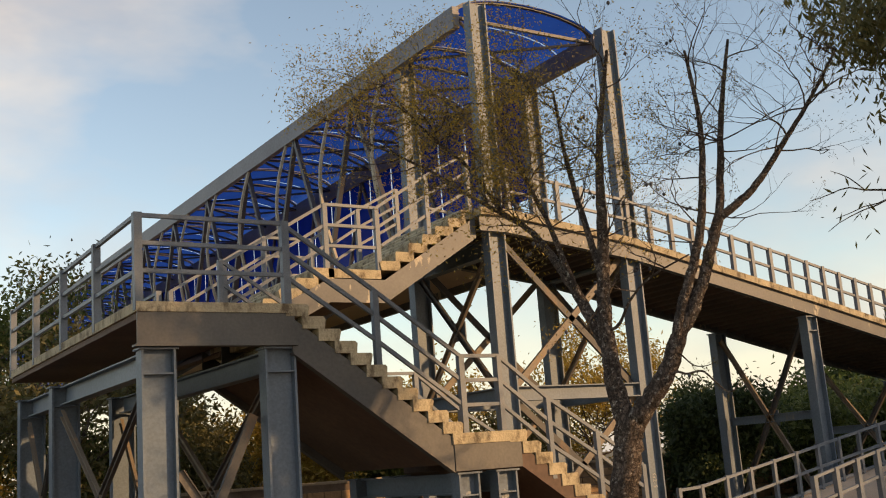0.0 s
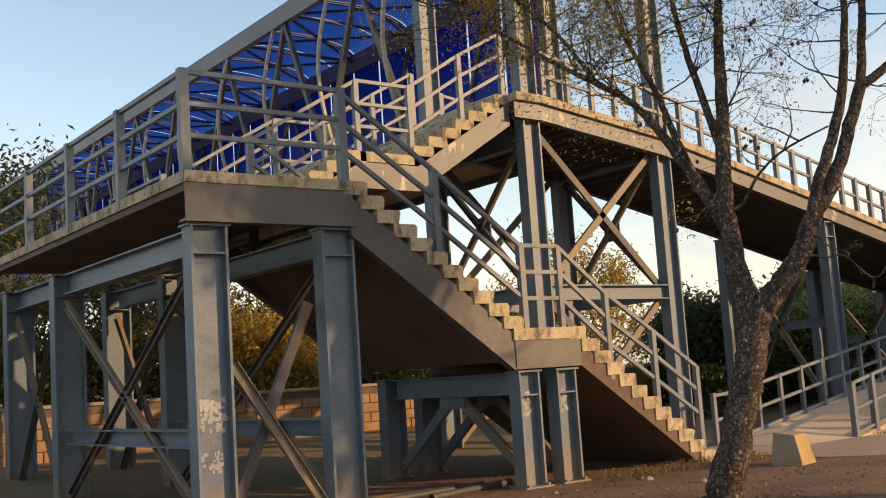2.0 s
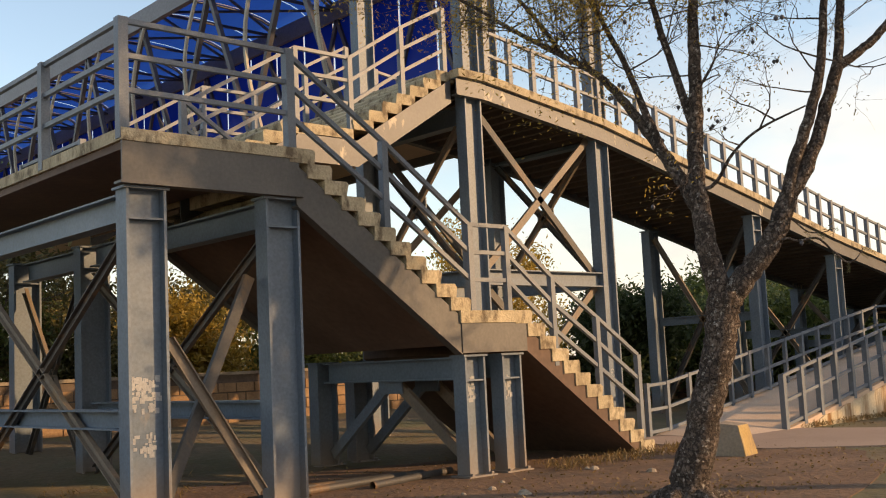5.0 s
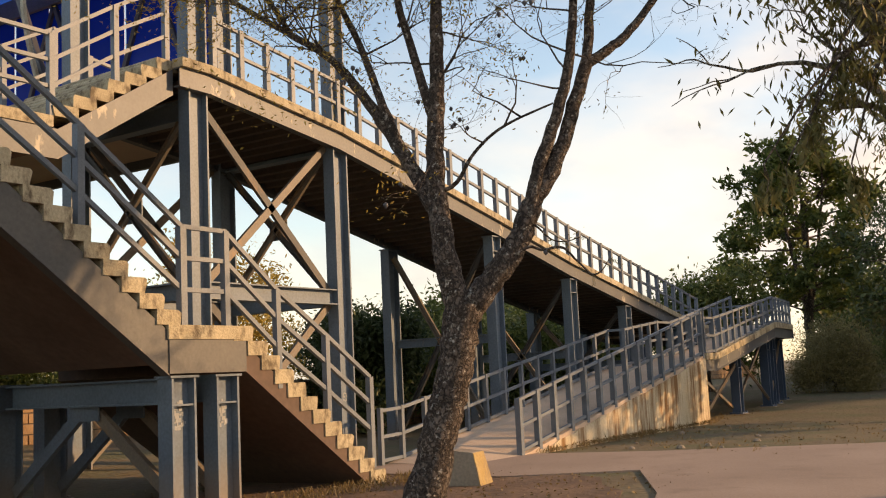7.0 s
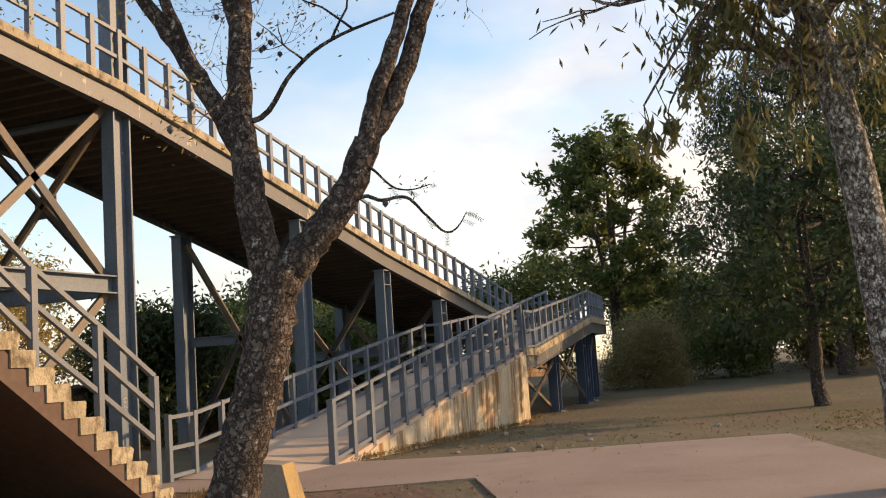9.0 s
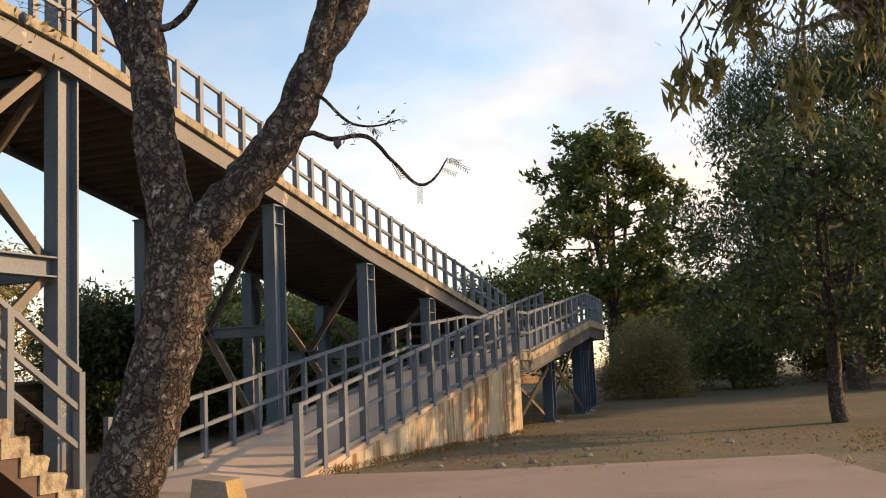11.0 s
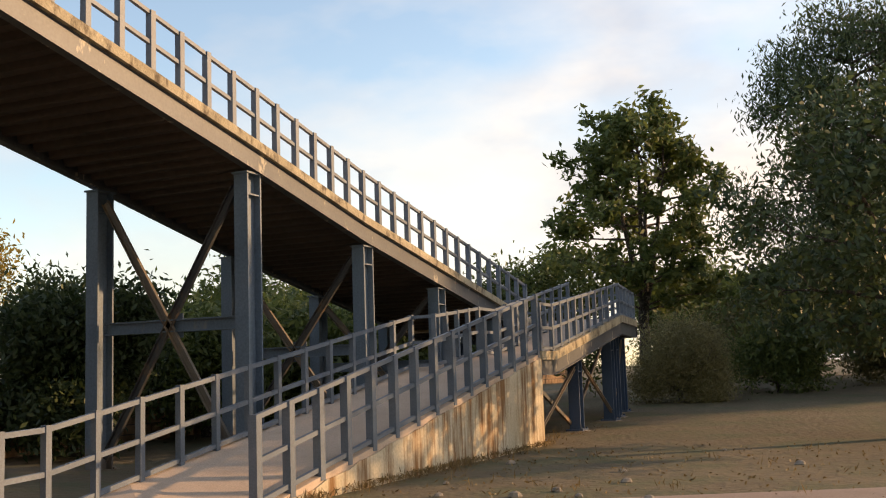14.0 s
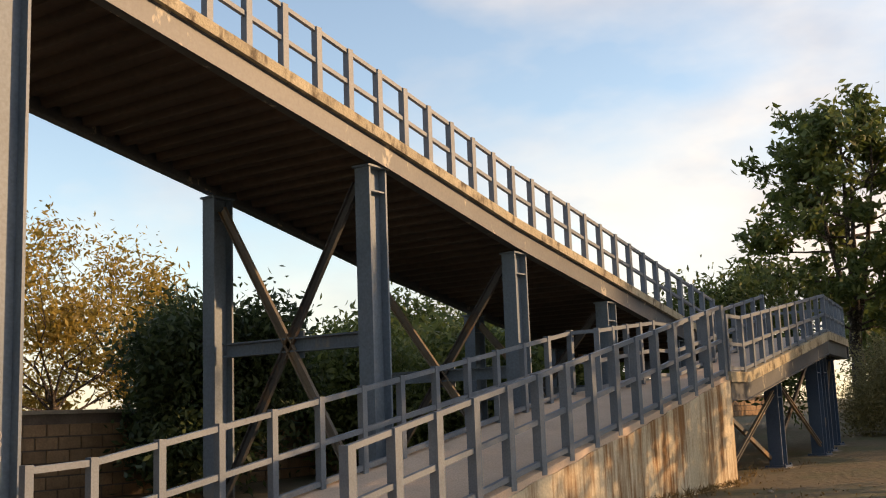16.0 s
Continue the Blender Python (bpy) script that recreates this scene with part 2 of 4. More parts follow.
BLUE = bpy.data.materials.new("blue_translucent_sheet")
BLUE.use_nodes = True
bt = BLUE.node_tree
bt.nodes.clear()
b1, b2, b3 = bt.nodes.new("ShaderNodeBsdfTranslucent"), bt.nodes.new("ShaderNodeBsdfPrincipled"), bt.nodes.new("ShaderNodeMixShader")
bn = bt.nodes.new("ShaderNodeTexNoise")
bn.inputs["Scale"].default_value = 1.5
br = bt.nodes.new("ShaderNodeValToRGB")
br.color_ramp.elements[0].color, br.color_ramp.elements[1].color = (0.006, 0.045, 0.26, 1), (0.012, 0.10, 0.50, 1)
b1.inputs["Color"].default_value = (0.015, 0.12, 0.7, 1)
b2.inputs["Base Color"].default_value, b2.inputs["Roughness"].default_value = (0.01, 0.06, 0.40, 1), 0.25
b3.inputs["Fac"].default_value = 0.25
bo = bt.nodes.new("ShaderNodeOutputMaterial")
bt.links.new(bn.outputs["Fac"], br.inputs["Fac"])
bt.links.new(br.outputs["Color"], b1.inputs["Color"])
bt.links.new(b1.outputs[0], b3.inputs[1])
bt.links.new(b2.outputs[0], b3.inputs[2])
bt.links.new(b3.outputs[0], bo.inputs["Surface"])

L_DARK = leaf_material("dark_green_leaves", (0.028, 0.050, 0.017), (0.092, 0.125, 0.045))
L_GREEN = leaf_material("green_leaves", (0.058, 0.086, 0.022), (0.175, 0.205, 0.055), 0.42)
L_OLIVE = leaf_material("olive_leaves", (0.070, 0.072, 0.024), (0.185, 0.155, 0.055))
L_YELLOW = leaf_material("yellowing_leaves", (0.24, 0.165, 0.035), (0.52, 0.36, 0.075), 0.5)
L_DROOP = leaf_material("drooping_olive_leaves", (0.075, 0.085, 0.028), (0.23, 0.20, 0.07))
L_BROWN = leaf_material("brown_shrub_leaves", (0.20, 0.172, 0.072), (0.32, 0.270, 0.115))
L_GRASS = leaf_material("dry_grass", (0.13, 0.090, 0.035), (0.30, 0.200, 0.085))


# ---- builders ----
def mesh_of(name, verts, faces, mat, smooth=False):
    me = bpy.data.meshes.new(name)
    me.from_pydata([tuple(v) for v in verts], [], faces)
    me.materials.append(mat)
    if smooth:
        me.polygons.foreach_set("use_smooth", [True] * len(me.polygons))
    me.update()
    return me


def part(name, me, parent=None, label=""):
    ob = new(name, me)
    if parent:
        ob.parent = parent
    return tagged(ob, label)


def thing(name, label, category, group="", kind=""):
    return tagged(new(name), label, category, group, kind)


class Geo:
    """Gathers boxes and bars into one mesh."""

    def __init__(self):
        self.v, self.f = [], []

    def add(self, verts, faces):
        n = len(self.v)
        self.v += [tuple(v) for v in verts]
        self.f += [tuple(n + i for i in f) for f in faces]

    def box(self, x0, x1, y0, y1, z0, z1):
        self.hexa([(x0, y0, z0), (x1, y0, z0), (x1, y1, z0), (x0, y1, z0), (x0, y0, z1), (x1, y0, z1), (x1, y1, z1), (x0, y1, z1)])

    def hexa(self, v):
        self.add(v, [(0, 3, 2, 1), (4, 5, 6, 7), (0, 1, 5, 4), (1, 2, 6, 5), (2, 3, 7, 6), (3, 0, 4, 7)])

    def bar(self, a, b, w, h, side=None):
        """A rectangular bar from a to b: w across (along side), h the other way."""
        a, b = Vector(a), Vector(b)
        d = (b - a).normalized()
        s = Vector(side) if side else (d.cross(Vector((0, 0, 1))) if abs(d.z) < 0.95 else Vector((1, 0, 0)))
        s = (s - d * s.dot(d)).normalized()
        u = s.cross(d).normalized()
        c = [-s * w / 2 - u * h / 2, s * w / 2 - u * h / 2, s * w / 2 + u * h / 2, -s * w / 2 + u * h / 2]
        self.add([a + q for q in c] + [b + q for q in c], [(0, 3, 2, 1), (4, 5, 6, 7), (0, 1, 5, 4), (1, 2, 6, 5), (2, 3, 7, 6), (3, 0, 4, 7)])

    def ibar(self, a, b, depth, width, side, tf=0.022, tw=0.014):
        """An I-section: depth along side, flanges across it."""
        a, b = Vector(a), Vector(b)
        d = (b - a).normalized()
        s = Vector(side)
        s = (s - d * s.dot(d)).normalized()
        for k in (-1, 1):
            o = s * k * (depth - tf) / 2
            self.bar(a + o, b + o, tf, width, s)
        self.bar(a, b, depth - 2 * tf, tw, s)

    def prism(self, outline, y0, y1):
        """An outline in x, z drawn out from y0 to y1."""
        n = len(outline)
        self.add([(x, y0, z) for x, z in outline] + [(x, y1, z) for x, z in outline],
                 [tuple(range(n - 1, -1, -1)), tuple(range(n, 2 * n))] + [(i, (i + 1) % n, n + (i + 1) % n, n + i) for i in range(n)])

    def mesh(self, name, mat, smooth=False):
        me = mesh_of(name, self.v, self.f, mat, smooth)
        bm = bmesh.new()
        bm.from_mesh(me)
        bmesh.ops.recalc_face_normals(bm, faces=bm.faces)
        bm.to_mesh(me)
        bm.free()
        return me


def one(fn, name, mat, parent=None, label=""):
    g = Geo()
    fn(g)
    return part(name, g.mesh(name, mat), parent, label)


G = 0.17          # ground
GROUND_EDGE = 2500


# ---- ground ----
def ground_z(x, y=-5.0):
    """The lawn climbs gently beyond the ramps, and a low soil bank lies against the boundary wall."""
    bank = 0.42 * min(max((y - 0.4) / 5.0, 0.0), 1.0) * min(max((9.0 - x) / 4.0, 0.0), 1.0)
    return G + 0.024 * min(max(x - 13.0, 0.0), 25.0) + bank


def ground_mesh():
    n = 121
    k = np.linspace(-1, 1, n)
    xs = np.sign(k) * np.abs(k) ** 3.2 + k * 0.006
    verts, faces = [], []
    for j in range(n):
        for i in range(n):
            x, y = 5 + xs[i] * GROUND_EDGE, -2 + xs[j] * GROUND_EDGE
            verts.append((x, y, ground_z(x, y)))
    for j in range(n - 1):
        for i in range(n - 1):
            faces.append((j * n + i, j * n + i + 1, (j + 1) * n + i + 1, (j + 1) * n + i))
    return mesh_of("ground", verts, faces, SOIL)


ground = tagged(new("ground", ground_mesh()), "dry brown lawn with bare soil and thin grass", "ground", kind="structure")


def slab(name, outline, z0, z1, mat):
    n = len(outline)
    me = mesh_of(name, [(x, y, z0) for x, y in outline] + [(x, y, z1) for x, y in outline],
                 [tuple(range(n, 2 * n))] + [(i, (i + 1) % n, n + (i + 1) % n, n + i) for i in range(n)], mat)
    return me


PATH_EDGE = [(5.1, -1.0), (5.1, -2.6), (5.6, -4.4), (7.6, -8.3), (2.2, -10.1), (-9, -13.2), (-40, -21), (-42, -14), (-12, -9.6),
             (-4.5, -8.4), (0.4, -6.6), (2.7, -5.4), (1.7, -3.9), (1.9, -1.0)]
pavement = tagged(new("pavement", slab("pavement", PATH_EDGE, G - 0.05, G + 0.025, PAVE)), "dusty reddish tarmac footpath", "path", kind="structure")

def soil_outline():
    """A ragged patch of bare soil under and before the stairs."""
    rng = random.Random(14)
    out = []
    for k in range(44):
        a = 2 * math.pi * k / 44
        out.append((-6.5 + (9.2 + rng.uniform(-0.35, 0.35)) * math.cos(a), -3.6 + (3.9 + rng.uniform(-0.25, 0.25)) * math.sin(a)))
    return out


soil_bed = tagged(new("soil_bed", slab("soil_bed", soil_outline(), G - 0.05, G + 0.009, RED_SOIL)), "bare trodden red soil below the stairs", "soil", kind="structure")

# ---- steel columns ----
COL_D, COL_W = 0.34, 0.22


def column(x, y, top, depth=COL_D, cap=True, bottom=G, group="bridge columns", look_label="", residue=(), mat=STEEL):
    t = thing("steel_column", look_label or "blue-grey painted steel I-section column, scuffed", "column", group)
    t.location = (x, y, bottom)
    h = top - bottom
    shaft = one(lambda g: g.ibar((0, 0, 0.03), (0, 0, h - 0.025), depth, COL_W, (1, 0, 0), 0.03, 0.02), "shaft", mat, t)
    one(lambda g: g.box(-depth / 2 - 0.06, depth / 2 + 0.06, -COL_W / 2 - 0.06, COL_W / 2 + 0.06, 0, 0.03), "base_plate", mat, t)
    if cap:
        one(lambda g: g.box(-depth / 2 - 0.03, depth / 2 + 0.03, -COL_W / 2 - 0.02, COL_W / 2 + 0.02, h - 0.025, h), "cap_plate", mat, t)
        one(lambda g: g.box(-depth / 2 + 0.031, depth / 2 - 0.031, -COL_W / 2 + 0.01, COL_W / 2 - 0.01, h - 0.32, h - 0.30), "stiffener", mat, t)
    for k in (-1, 1):
        one(lambda g: g.box(k * 0.16 - 0.02, k * 0.16 + 0.02, -COL_W / 2 - 0.05, -COL_W / 2 - 0.02, 0.03, 0.06), "bolt", mat, t)
    if residue:
        rr = random.Random(int(x * 31))
        for zc, hh, ww, n in residue:
            g = Geo()
            for _ in range(n):
                a, c, w, h2 = rr.gauss(0, ww * 0.36), zc + rr.uniform(-hh, hh), rr.uniform(0.006, 0.03), rr.uniform(0.006, 0.03)
                if abs(a) < depth / 2 - 0.06:
                    y0 = -0.0125 - rr.uniform(0, 0.004)
                    g.box(a - w, a + w, y0, -0.0102, c - h2, c + h2)
            part("paper_residue", g.mesh("paper_residue", WHITE), t, "torn white poster remains")
    return t


def beam(a, b, depth=0.30, width=0.2, label="blue-grey painted steel cross beam"):
    t = thing("steel_beam", label, "beam", "bridge beams")
    one(lambda g: g.ibar(a, b, depth, width, (0, 0, 1), 0.02, 0.014), "beam_section", STEEL, t)
    return t


def cross_brace(a, b, c, d, label="crossed steel channel braces with rust stains", gusset=True, wide=0.118):
    """Two crossed bars: a-b dark, c-d in the tan that has sunlight painted in."""
    t = thing("cross_brace", label, "brace", "bridge braces")
    for p, q, off, mat in ((a, b, -0.05, RUST), (c, d, 0.05, SUNLIT_BRACE)):
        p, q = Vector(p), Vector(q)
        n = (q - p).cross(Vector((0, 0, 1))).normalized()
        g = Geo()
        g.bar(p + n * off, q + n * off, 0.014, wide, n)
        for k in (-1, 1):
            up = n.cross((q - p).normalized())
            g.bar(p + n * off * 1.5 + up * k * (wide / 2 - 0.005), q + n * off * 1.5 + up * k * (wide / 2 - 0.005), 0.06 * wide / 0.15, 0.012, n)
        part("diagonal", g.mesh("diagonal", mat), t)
    if gusset:
        m = (Vector(a) + Vector(b)) / 2
        n = (Vector(b) - Vector(a)).cross(Vector((0, 0, 1))).normalized()
        s = Vector((0, 0, 1)).cross(n)
        one(lambda g: g.bar(m - s * 0.2, m + s * 0.2, 0.02, 0.34, n), "gusset_plate", STEEL, t)
    return t


FAR_Y = 2.62
T1, T2, C4, C5, C6, C7 = 0.22, 3.36, 8.28, 11.60, 14.54, 17.5


def deck_z(x):
    """Top of the upper ramp's concrete edge along x."""
    pts = ((-0.4, 6.10), (0.4, 6.09), (3.3, 5.72), (8.3, 4.70), (11.4, 4.03), (19.2, 2.62), (21, 2.62))
    return float(np.interp(x, [p[0] for p in pts], [p[1] for p in pts]))


EDGE, BEAM_H = 0.13, 0.28
for x in (C4, C5, C6, C7):
    for y in (0.0, FAR_Y):
        column(x, y, deck_z(x) - EDGE - BEAM_H - 0.01)
for x in (T1, T2):
    column(x, 0.0, 10.05, 0.36, cap=False, look_label="tall blue-grey steel tower column, sunlit edge")
    column(x, FAR_Y, 10.05, 0.36, cap=False, look_label="tall blue-grey steel tower column, shaded")

# landing columns and the paired columns under the middle landing
STAIR_Y0, STAIR_Y1 = -2.58, 0.80
LAND_Z, MID_Z = 3.92, 2.17
LAND_X0, LAND_X1 = -6.88, -4.88
for x in (-6.61, -5.05):
    for y in (STAIR_Y0 + 0.17, 2.2, 4.6):
        column(x, y, 3.38, 0.42, residue=((1.22, 0.16, 0.26, 90), (0.75, 0.10, 0.14, 22)) if x < -6 and y < 0 else ())
for x in (-2.34, -1.70):
    for y in (STAIR_Y0 + 0.17, STAIR_Y1 - 0.17):
        column(x, y, 1.64, 0.34, residue=((1.05, 0.14, 0.12, 34),) if y < -2 else ())

# beams and braces
for x in (-6.61, -5.05):
    beam((x, STAIR_Y0 + 0.33, 3.22), (x, 2.04, 3.22), 0.28)
    beam((x, 2.36, 3.22), (x, 4.44, 3.22), 0.28)
    beam((x, STAIR_Y0 + 0.33, 1.15), (x, 2.04, 1.15), 0.2)
    cross_brace((x, STAIR_Y0 + 0.33, 2.95), (x, 2.02, 0.35), (x, 2.02, 2.95), (x, STAIR_Y0 + 0.33, 0.35), gusset=False)
    cross_brace((x, 2.38, 2.95), (x, 4.42, 0.35), (x, 4.42, 2.95), (x, 2.38, 0.35), gusset=False)
cross_brace((-6.37, STAIR_Y0 + 0.2, 0.35), (-5.36, STAIR_Y0 + 0.2, 2.55), (-6.37, STAIR_Y0 + 0.2, 1.9), (-5.36, STAIR_Y0 + 0.2, 0.35), gusset=False)
def knee_brace(x, y0, y1, z_top, z_bot):
    """Two diagonals from a plate under the middle of a beam to the column feet."""
    t = thing("knee_brace", "inverted V of rusty steel diagonals under a cross beam", "brace", "bridge braces")
    m = (y0 + y1) / 2
    one(lambda g: g.box(x - 0.012, x + 0.012, m - 0.24, m + 0.24, z_top - 0.16, z_top), "gusset_plate", STEEL, t)
    # the y0 diagonal takes the tan with sunlight in its colour
    for y, mat in ((y0, SUNLIT_BRACE), (y1, STEEL)):
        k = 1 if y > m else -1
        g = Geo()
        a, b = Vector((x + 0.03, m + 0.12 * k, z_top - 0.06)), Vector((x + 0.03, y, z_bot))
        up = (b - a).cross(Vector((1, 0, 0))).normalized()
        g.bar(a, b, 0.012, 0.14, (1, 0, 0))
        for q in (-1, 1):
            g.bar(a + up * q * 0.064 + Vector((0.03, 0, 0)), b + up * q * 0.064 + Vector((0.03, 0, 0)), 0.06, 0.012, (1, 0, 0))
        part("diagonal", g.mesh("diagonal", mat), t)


for x in (-2.34, -1.70):
    beam((x, STAIR_Y0 + 0.33, 1.48), (x, STAIR_Y1 - 0.33, 1.48), 0.28)
    knee_brace(x, STAIR_Y0 + 0.3, STAIR_Y1 - 0.3, 1.34, 0.34)
for x in (T1, T2):
    beam((x, 0.16, 2.86), (x, FAR_Y - 0.16, 2.86), 0.26)
    beam((x, 0.16, 5.45), (x, FAR_Y - 0.16, 5.45), 0.3)
    cross_brace((x, 0.16, 2.95), (x, FAR_Y - 0.16, 5.3), (x, FAR_Y - 0.16, 2.95), (x, 0.16, 5.3))
for y in (0.0, FAR_Y):
    beam((T1 + 0.18, y, 2.86), (T2 - 0.18, y, 2.86), 0.25)
    cross_brace((T1 + 0.2, y, 5.55), (T2 - 0.2, y, 2.95), (T2 - 0.2, y, 5.35), (T1 + 0.2, y, 2.95), gusset=False)
    cross_brace((T1 + 0.2, y, 2.75), (T2 - 0.2, y, 0.4), (T2 - 0.2, y, 2.75), (T1 + 0.2, y, 0.4), gusset=False)
for x in (C4, C5, C6):
    zt = deck_z(x) - EDGE - BEAM_H - 0.2
    zm = 0.35 + (zt - 0.35) * 0.5
    beam((x, 0.16, zm), (x, FAR_Y - 0.16, zm), 0.18, 0.16)
    cross_brace((x, 0.16, zt), (x, FAR_Y - 0.16, 0.35), (x, FAR_Y - 0.16, zt), (x, 0.16, 0.35))

# ---- upper ramp ----
upper_ramp = thing("upper_ramp", "long sloping footbridge ramp with concrete edge and steel channel", "ramp", kind="structure")
BREAKS = (-0.17, 0.4, 3.3, 8.3, 11.4, 19.2, 20.4)


def strip(top_off, depth, y0, y1):
    def build(g):
        for a, b in zip(BREAKS, BREAKS[1:]):
            za, zb = deck_z(a) + top_off, deck_z(b) + top_off
            g.hexa([(a, y0, za - depth), (b, y0, zb - depth), (b, y1, zb - depth), (a, y1, za - depth),
                    (a, y0, za), (b, y0, zb), (b, y1, zb), (a, y1, za)])
    return build


U_Y0, U_Y1 = -0.16, FAR_Y + 0.06
one(strip(-0.03, 0.10, U_Y0 + 0.16, U_Y1 - 0.16), "deck", DECK, upper_ramp, "worn concrete walking surface")
for y0, y1 in ((U_Y0 - 0.065, U_Y0 + 0.15), (U_Y1 - 0.15, U_Y1 + 0.065)):
    one(strip(0.0, EDGE, y0, y1), "edge_kerb", CONCRETE, upper_ramp, "sunlit concrete edge with stains")
for y, k in ((U_Y0, 1), (U_Y1, -1)):
    def channel(g, y=y, k=k):
        for a, b in zip(BREAKS, BREAKS[1:]):
            za, zb = deck_z(a) - EDGE, deck_z(b) - EDGE
            for y0, y1, o0, o1 in ((y, y + k * 0.02, 0, BEAM_H), (y - k * 0.012, y + k * 0.12, 0, 0.02), (y - k * 0.012, y + k * 0.12, BEAM_H - 0.02, BEAM_H)):
                ya, yb = min(y0, y1), max(y0, y1)
                g.hexa([(a, ya, za - o1), (b, ya, zb - o1), (b, yb, zb - o1), (a, yb, za - o1), (a, ya, za - o0), (b, ya, zb - o0), (b, yb, zb - o0), (a, yb, za - o0)])
    one(channel, "edge_channel", CHANNEL, upper_ramp, "grey steel edge channel with flaking patches")


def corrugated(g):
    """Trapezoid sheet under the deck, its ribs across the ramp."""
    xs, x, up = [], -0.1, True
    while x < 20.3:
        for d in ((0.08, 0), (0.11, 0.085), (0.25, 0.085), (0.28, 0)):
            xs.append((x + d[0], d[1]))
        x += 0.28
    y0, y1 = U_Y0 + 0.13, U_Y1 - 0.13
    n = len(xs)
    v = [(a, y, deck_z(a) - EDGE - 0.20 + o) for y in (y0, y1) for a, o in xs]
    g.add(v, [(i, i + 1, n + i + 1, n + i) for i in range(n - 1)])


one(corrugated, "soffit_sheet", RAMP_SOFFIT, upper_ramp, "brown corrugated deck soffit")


# ---- railings ----
def railing(name, line, count, height, levels, mat=RAIL, post=0.07, bar=0.05, label="grey painted square steel railing", group="railings", drop=0.0, scale=None):
    """Posts at even steps along each leg of a line, with rails at the heights given."""
    t = thing(name, label, "railing", group)
    first = True
    scale = scale or [1.0] * len(line)
    for (a, b), n, (ka, kb) in zip(zip(line, line[1:]), count, zip(scale, scale[1:])):
        a, b = Vector(a), Vector(b)
        d = (b - a)
        side = Vector((d.y, -d.x, 0)).normalized()
        for i in range(0 if first else 1, n + 1):
            p = a + d * (i / n)
            one(lambda g: g.bar(p - Vector((0, 0, drop)), p + Vector((0, 0, height * (ka + (kb - ka) * i / n) + 0.02)), post, post, side), "post", mat, t)
        first = False
        for lv in levels:
            one(lambda g: g.bar(a + Vector((0, 0, lv * ka)), b + Vector((0, 0, lv * kb)), bar, bar, side), "rail", mat, t)
    return t


def along(xs, y, off=0.0):
    return [(x, y, deck_z(x) + off) for x in xs]


railing("ramp_railing", along((0.5, 3.3, 8.3, 11.4, 19.2), U_Y0 + 0.03), (5, 9, 6, 14), 0.76, (0.745, 0.37), post=0.085)
railing("ramp_railing", along((0.5, 3.3, 8.3, 11.4, 19.2), U_Y1 - 0.03), (5, 9, 6, 14), 0.76, (0.745, 0.37), post=0.085)


# ---- lower ramp ----
def low_z(x):
    pts = ((4.7, 0.19), (5.0, 0.23), (13.15, 1.70), (13.95, 1.70), (18.6, 2.49), (22.0, 2.49))
    return float(np.interp(x, [p[0] for p in pts], [p[1] for p in pts]))


L_Y0, L_Y1 = -2.52, -0.98
WALL_END, TOP_X, END_X = 13.15, 18.6, 21.9


def near_y(x):
    """The near edge: straight, then slightly aslant along the turning platform."""
    return L_Y0 + 0.148 * max(0.0, x - TOP_X)


lower_ramp = thing("lower_ramp", "concrete-decked access ramp rising between railings", "ramp", kind="structure")


def low_left(x):
    """The deck's far edge, which starts to climb earlier than the near one."""
    pts = ((3.2, 0.205), (11.15, low_z(11.15) + 0.16), (13.15, low_z(13.15)), (22.0, low_z(22.0)))
    return float(np.interp(x, [p[0] for p in pts], [p[1] for p in pts]))


def low_deck(g):
    stops = (3.2, 4.7, 5.0, 8.0, 11.15, 13.15, 13.95, 18.6, END_X)
    for a, b in zip(stops, stops[1:]):
        la, lb = (low_left(a), low_left(b)) if b <= 13.2 else (low_z(a), low_z(b))
        g.hexa([(a, near_y(a) + 0.02, low_z(a) - 0.1), (b, near_y(b) + 0.02, low_z(b) - 0.1), (b, L_Y1, lb - 0.1), (a, L_Y1, la - 0.1),
                (a, near_y(a) + 0.02, low_z(a)), (b, near_y(b) + 0.02, low_z(b)), (b, L_Y1, lb), (a, L_Y1, la)])


one(low_deck, "deck", DECK, lower_ramp, "worn reddish screed walking surface")


def near_wall(g):
    """Cast in lifts, with a slightly uneven top edge."""
    rw = random.Random(9)
    xs = np.linspace(5.0, WALL_END, 34)
    tops = [low_z(x) - 0.05 - rw.uniform(0.0, 0.035) for x in xs]
    for a, b, za, zb in zip(xs, xs[1:], tops, tops[1:]):
        g.hexa([(a, L_Y0 - 0.012, G - 0.1), (b, L_Y0 - 0.012, G - 0.1), (b, L_Y0 + 0.25, G - 0.1), (a, L_Y0 + 0.25, G - 0.1),
                (a, L_Y0 - 0.012, za), (b, L_Y0 - 0.012, zb), (b, L_Y0 + 0.25, zb - 0.06), (a, L_Y0 + 0.25, za - 0.06)])


one(near_wall, "retaining_wall", WALLC, lower_ramp, "pale concrete retaining wall with rusty streaks")
one(lambda g: g.prism([(3.5, G - 0.1), (WALL_END, G - 0.1), (WALL_END, low_z(WALL_END) - 0.11), (11.15, low_left(11.15) - 0.105), (3.5, 0.1)], L_Y1 - 0.25, L_Y1 - 0.005), "retaining_wall", WALLC, lower_ramp)
one(lambda g: g.box(WALL_END - 0.24, WALL_END - 0.01, L_Y0 + 0.25, L_Y1 - 0.25, G - 0.1, low_z(13.0) - 0.14), "end_wall", WALLC, lower_ramp)


